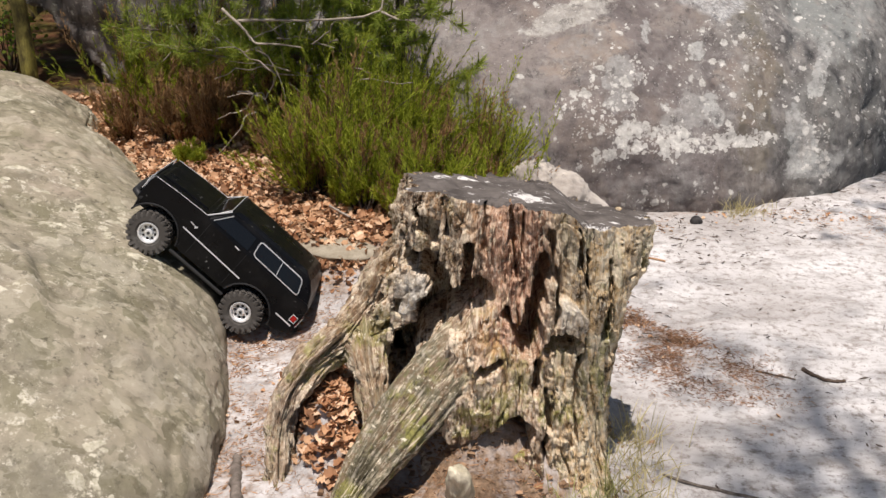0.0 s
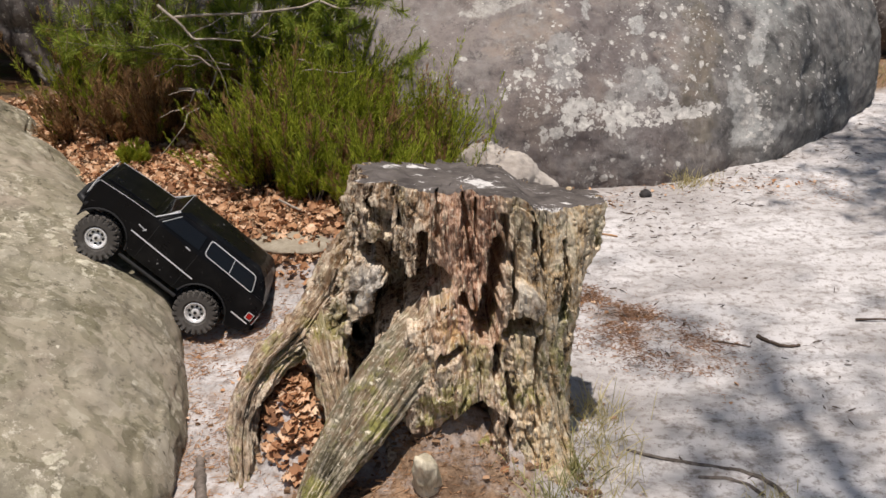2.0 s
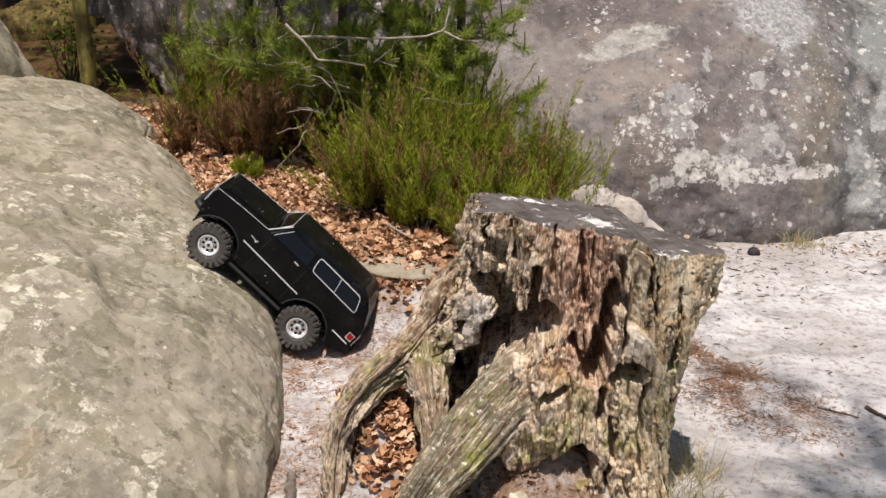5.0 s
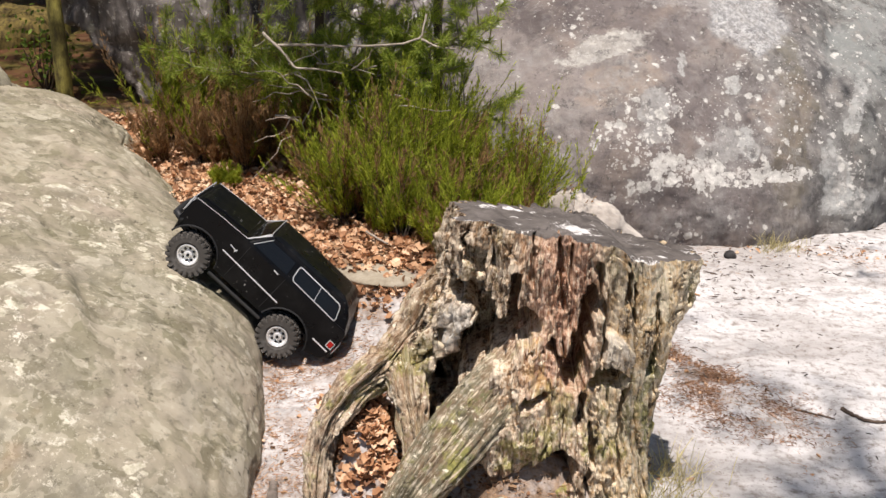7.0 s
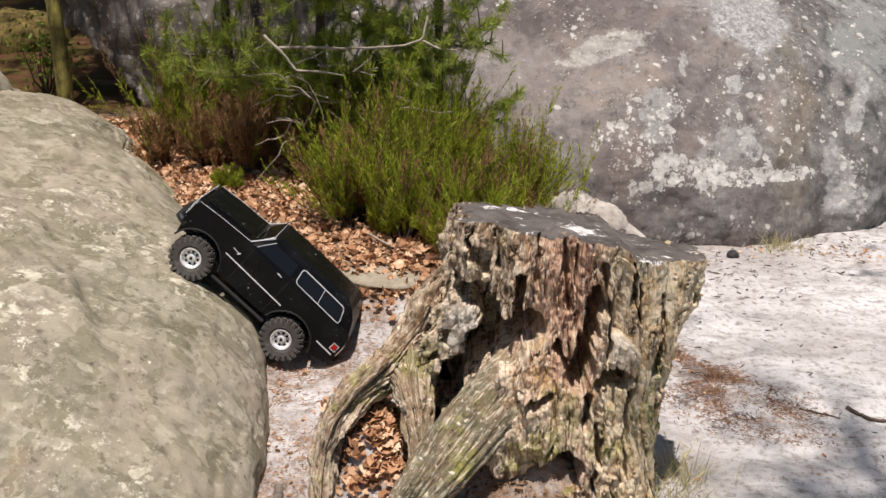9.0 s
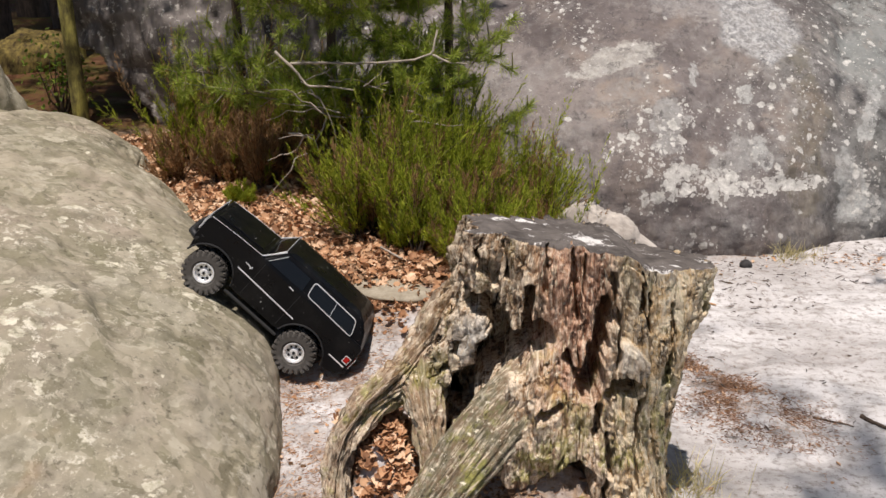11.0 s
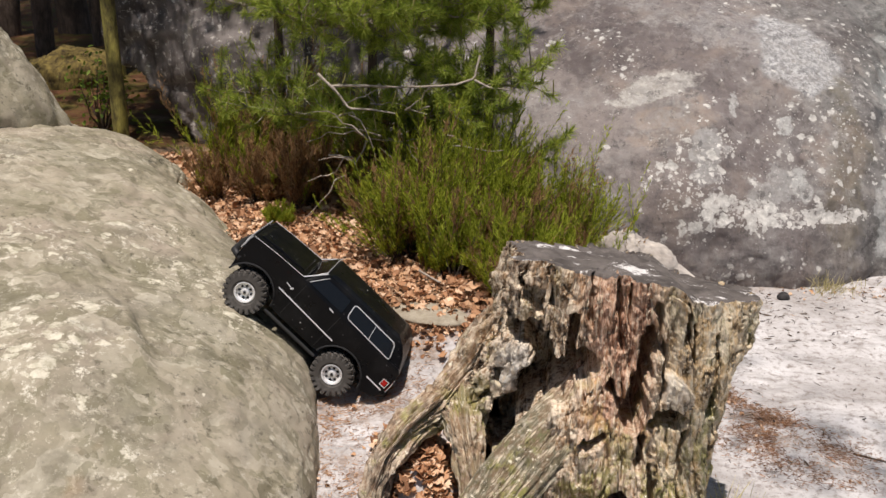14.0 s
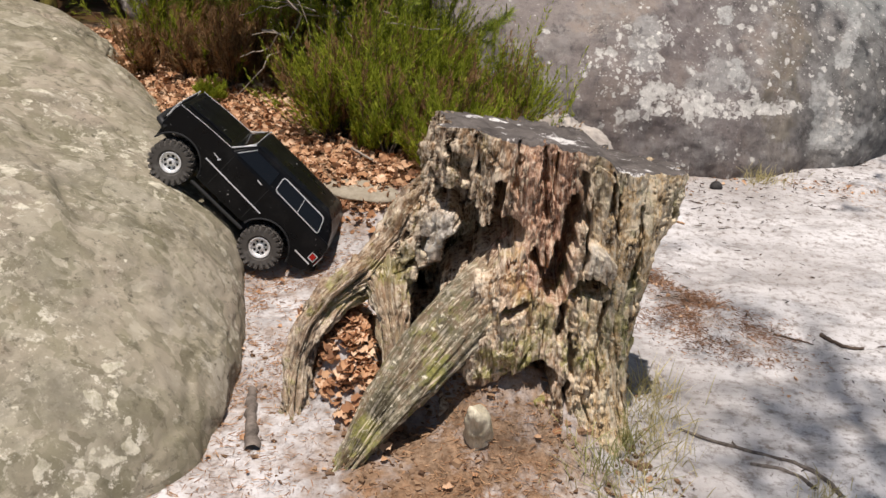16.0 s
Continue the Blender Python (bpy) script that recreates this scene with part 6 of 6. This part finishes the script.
grass(0.46, 2.28, 0.04, 100, 0.12, "thin pale grass tuft at the foot of the stump")
grass(0.45, 2.14, 0.045, 90, 0.12, "thin pale grass tuft at the foot of the stump")
grass(0.43, 2.0, 0.045, 80, 0.12, "thin pale grass tuft at the foot of the stump")
grass(0.38, 1.86, 0.05, 70, 0.1, "thin pale grass tuft at the foot of the stump")
grass(0.3, 1.86, 0.035, 90, 0.13, "green grass at the mossy foot of the stump", FRESH_GRASS)
grass(0.36, 1.98, 0.03, 70, 0.13, "green grass at the mossy foot of the stump", FRESH_GRASS)
grass(0.3, 1.8, 0.06, 160, 0.06, "short pale grass in brown soil")
grass(1.12, 3.9, 0.03, 110, 0.11, "small green grass tuft at a boulder's foot")
grass(1.2, 3.93, 0.05, 60, 0.06, "small green grass tuft at a boulder's foot")
grass(2.45, 5.3, 0.09, 200, 0.14, "green and brown grass beside a dark boulder")
grass(0.78, 1.92, 0.03, 90, 0.06, "dry grass tuft beside a stick")


# ---- woods behind ----
rng = np.random.default_rng(71)


def tree_trunk(x, y, r, tall, lean, mat, label, reach=0.22, lush=13, tilt=0.02):
    z = float(ground_z(x, y)) - 0.1
    p = curve(np.array([[x, y, z]]), np.array([[lean, tilt, 1.0]]), tall, 0.0, 14, 0.03)
    thing = tagged(new("tree"), label, "tree", "trees of the wood")
    part("trunk", mesh_of("trunk", *strokes(p, np.linspace(r * 1.25, r * 0.5, 14)[None] * rng.uniform(0.9, 1.1, (1, 14)), 14), mat), mat, thing)
    n = 16
    i = rng.integers(7, 13, n)
    a = rng.uniform(0, 6.28, n)
    q = curve(p[0, i], np.stack([np.cos(a), np.sin(a), 0.4 + 0 * a], -1), rng.uniform(0.5, 1.1, n) * tall * reach, 0.15, 8, 0.2)
    part("limbs", mesh_of("limbs", *strokes(q, np.linspace(r * 0.3, r * 0.06, 8)[None] * np.ones((n, 1)), 5), mat), mat, thing)
    at = q[:, 2:].reshape(-1, 3)
    at = np.repeat(at, lush, 0) + 0.07 * tall ** 0.5 * rng.normal(size=(len(at) * lush, 3))
    v, f = tufts(at, rng.normal(size=at.shape) + np.array([0, 0, 0.6]), 12, 0.1, 1.0, 0.0062)
    part("crown", mesh_of("crown", v, f, NEEDLE, False), NEEDLE, thing, "dark green needle crown")
    return thing


tree_trunk(-1.8, 4.72, 0.028, 3.4, -0.03, MOSSY, "thin tree with yellow-green moss on its bark")
tree_trunk(-2.36, 6.3, 0.04, 4.6, -0.02, MOSSY, "thin mossy tree standing in the wood")
# Stands out of view; added for its crown's shade on the wood floor.
tree_trunk(-3.2, 5.3, 0.08, 5.0, 0.02, DARK_TWIG, "tall pine added out of view to shade the wood floor")
tree_trunk(-3.1, 7.6, 0.09, 6.0, -0.06, DARK_TWIG, "dark pine trunk standing in shade")
tree_trunk(-2.85, 7.9, 0.08, 6.0, -0.02, DARK_TWIG, "dark pine trunk standing in shade")
tree_trunk(-3.5, 7.4, 0.07, 5.5, 0.02, DARK_TWIG, "dark pine trunk standing in shade")
tree_trunk(-2.72, 7.1, 0.06, 6.0, -0.03, DARK_TWIG, "dark pine trunk standing in shade")
tree_trunk(-2.95, 6.7, 0.05, 6.0, 0.02, DARK_TWIG, "dark pine trunk standing in shade")
tree_trunk(-2.5, 8.6, 0.1, 6.5, 0.0, DARK_TWIG, "dark pine trunk standing in shade")
tree_trunk(-4.3, 8.2, 0.1, 6.5, 0.03, DARK_TWIG, "dark pine trunk standing in shade")
# Pines out of view, added so that their crowns throw shade on the sand.
tree_trunk(0.95, 0.0, 0.028, 7.5, -0.04, DARK_TWIG, "tall slanting pine added out of view to shade the sandy clearing", 0.1, 3, 0.12)
tree_trunk(2.8, 2.7, 0.07, 4.4, -0.03, DARK_TWIG, "tall pine added out of view to shade the sandy clearing")
tree_trunk(2.42, 3.25, 0.06, 3.7, -0.06, DARK_TWIG, "tall pine added out of view to shade the sandy clearing")


def leafy(x, y, z, n, spread, size, label, mat=BROAD_LEAF):
    c = np.array([x, y, z]) + spread * rng.normal(size=(n, 3)) * np.array([1, 1, 1.2])
    c[:, 2] = np.maximum(c[:, 2], ground_z(c[:, 0], c[:, 1]) + 0.01)
    thing = tagged(new("leafy_shrub"), label, "shrub")
    v, f = blades(c, rng.normal(size=(n, 3)) + np.array([0, -0.3, 0.2]), size * rng.uniform(0.6, 1.2, n), size * 0.5, 0.1)
    part("leaves", mesh_of("leaves", v, f, mat, False), mat, thing)
    k = 14
    s = curve(np.repeat([[x, y, float(ground_z(x, y)) - 0.02]], k, 0), rng.normal(size=(k, 3)) * np.array([0.5, 0.5, 0.1]) + np.array([0, 0, 1.0]), np.full(k, max(0.15, z + spread - float(ground_z(x, y)))), 0.1, 6, 0.15)
    part("stem", mesh_of("stem", *strokes(s, np.linspace(0.006, 0.002, 6)[None] * np.ones((k, 1)), 4), DARK_TWIG), DARK_TWIG, thing)
    return thing


leafy(-1.97, 4.95, 0.5, 260, 0.07, 0.028, "green-leaved shrub beside a mossy trunk")
leafy(3.3, 6.2, 0.4, 900, 0.35, 0.07, "green undergrowth beyond the boulder")
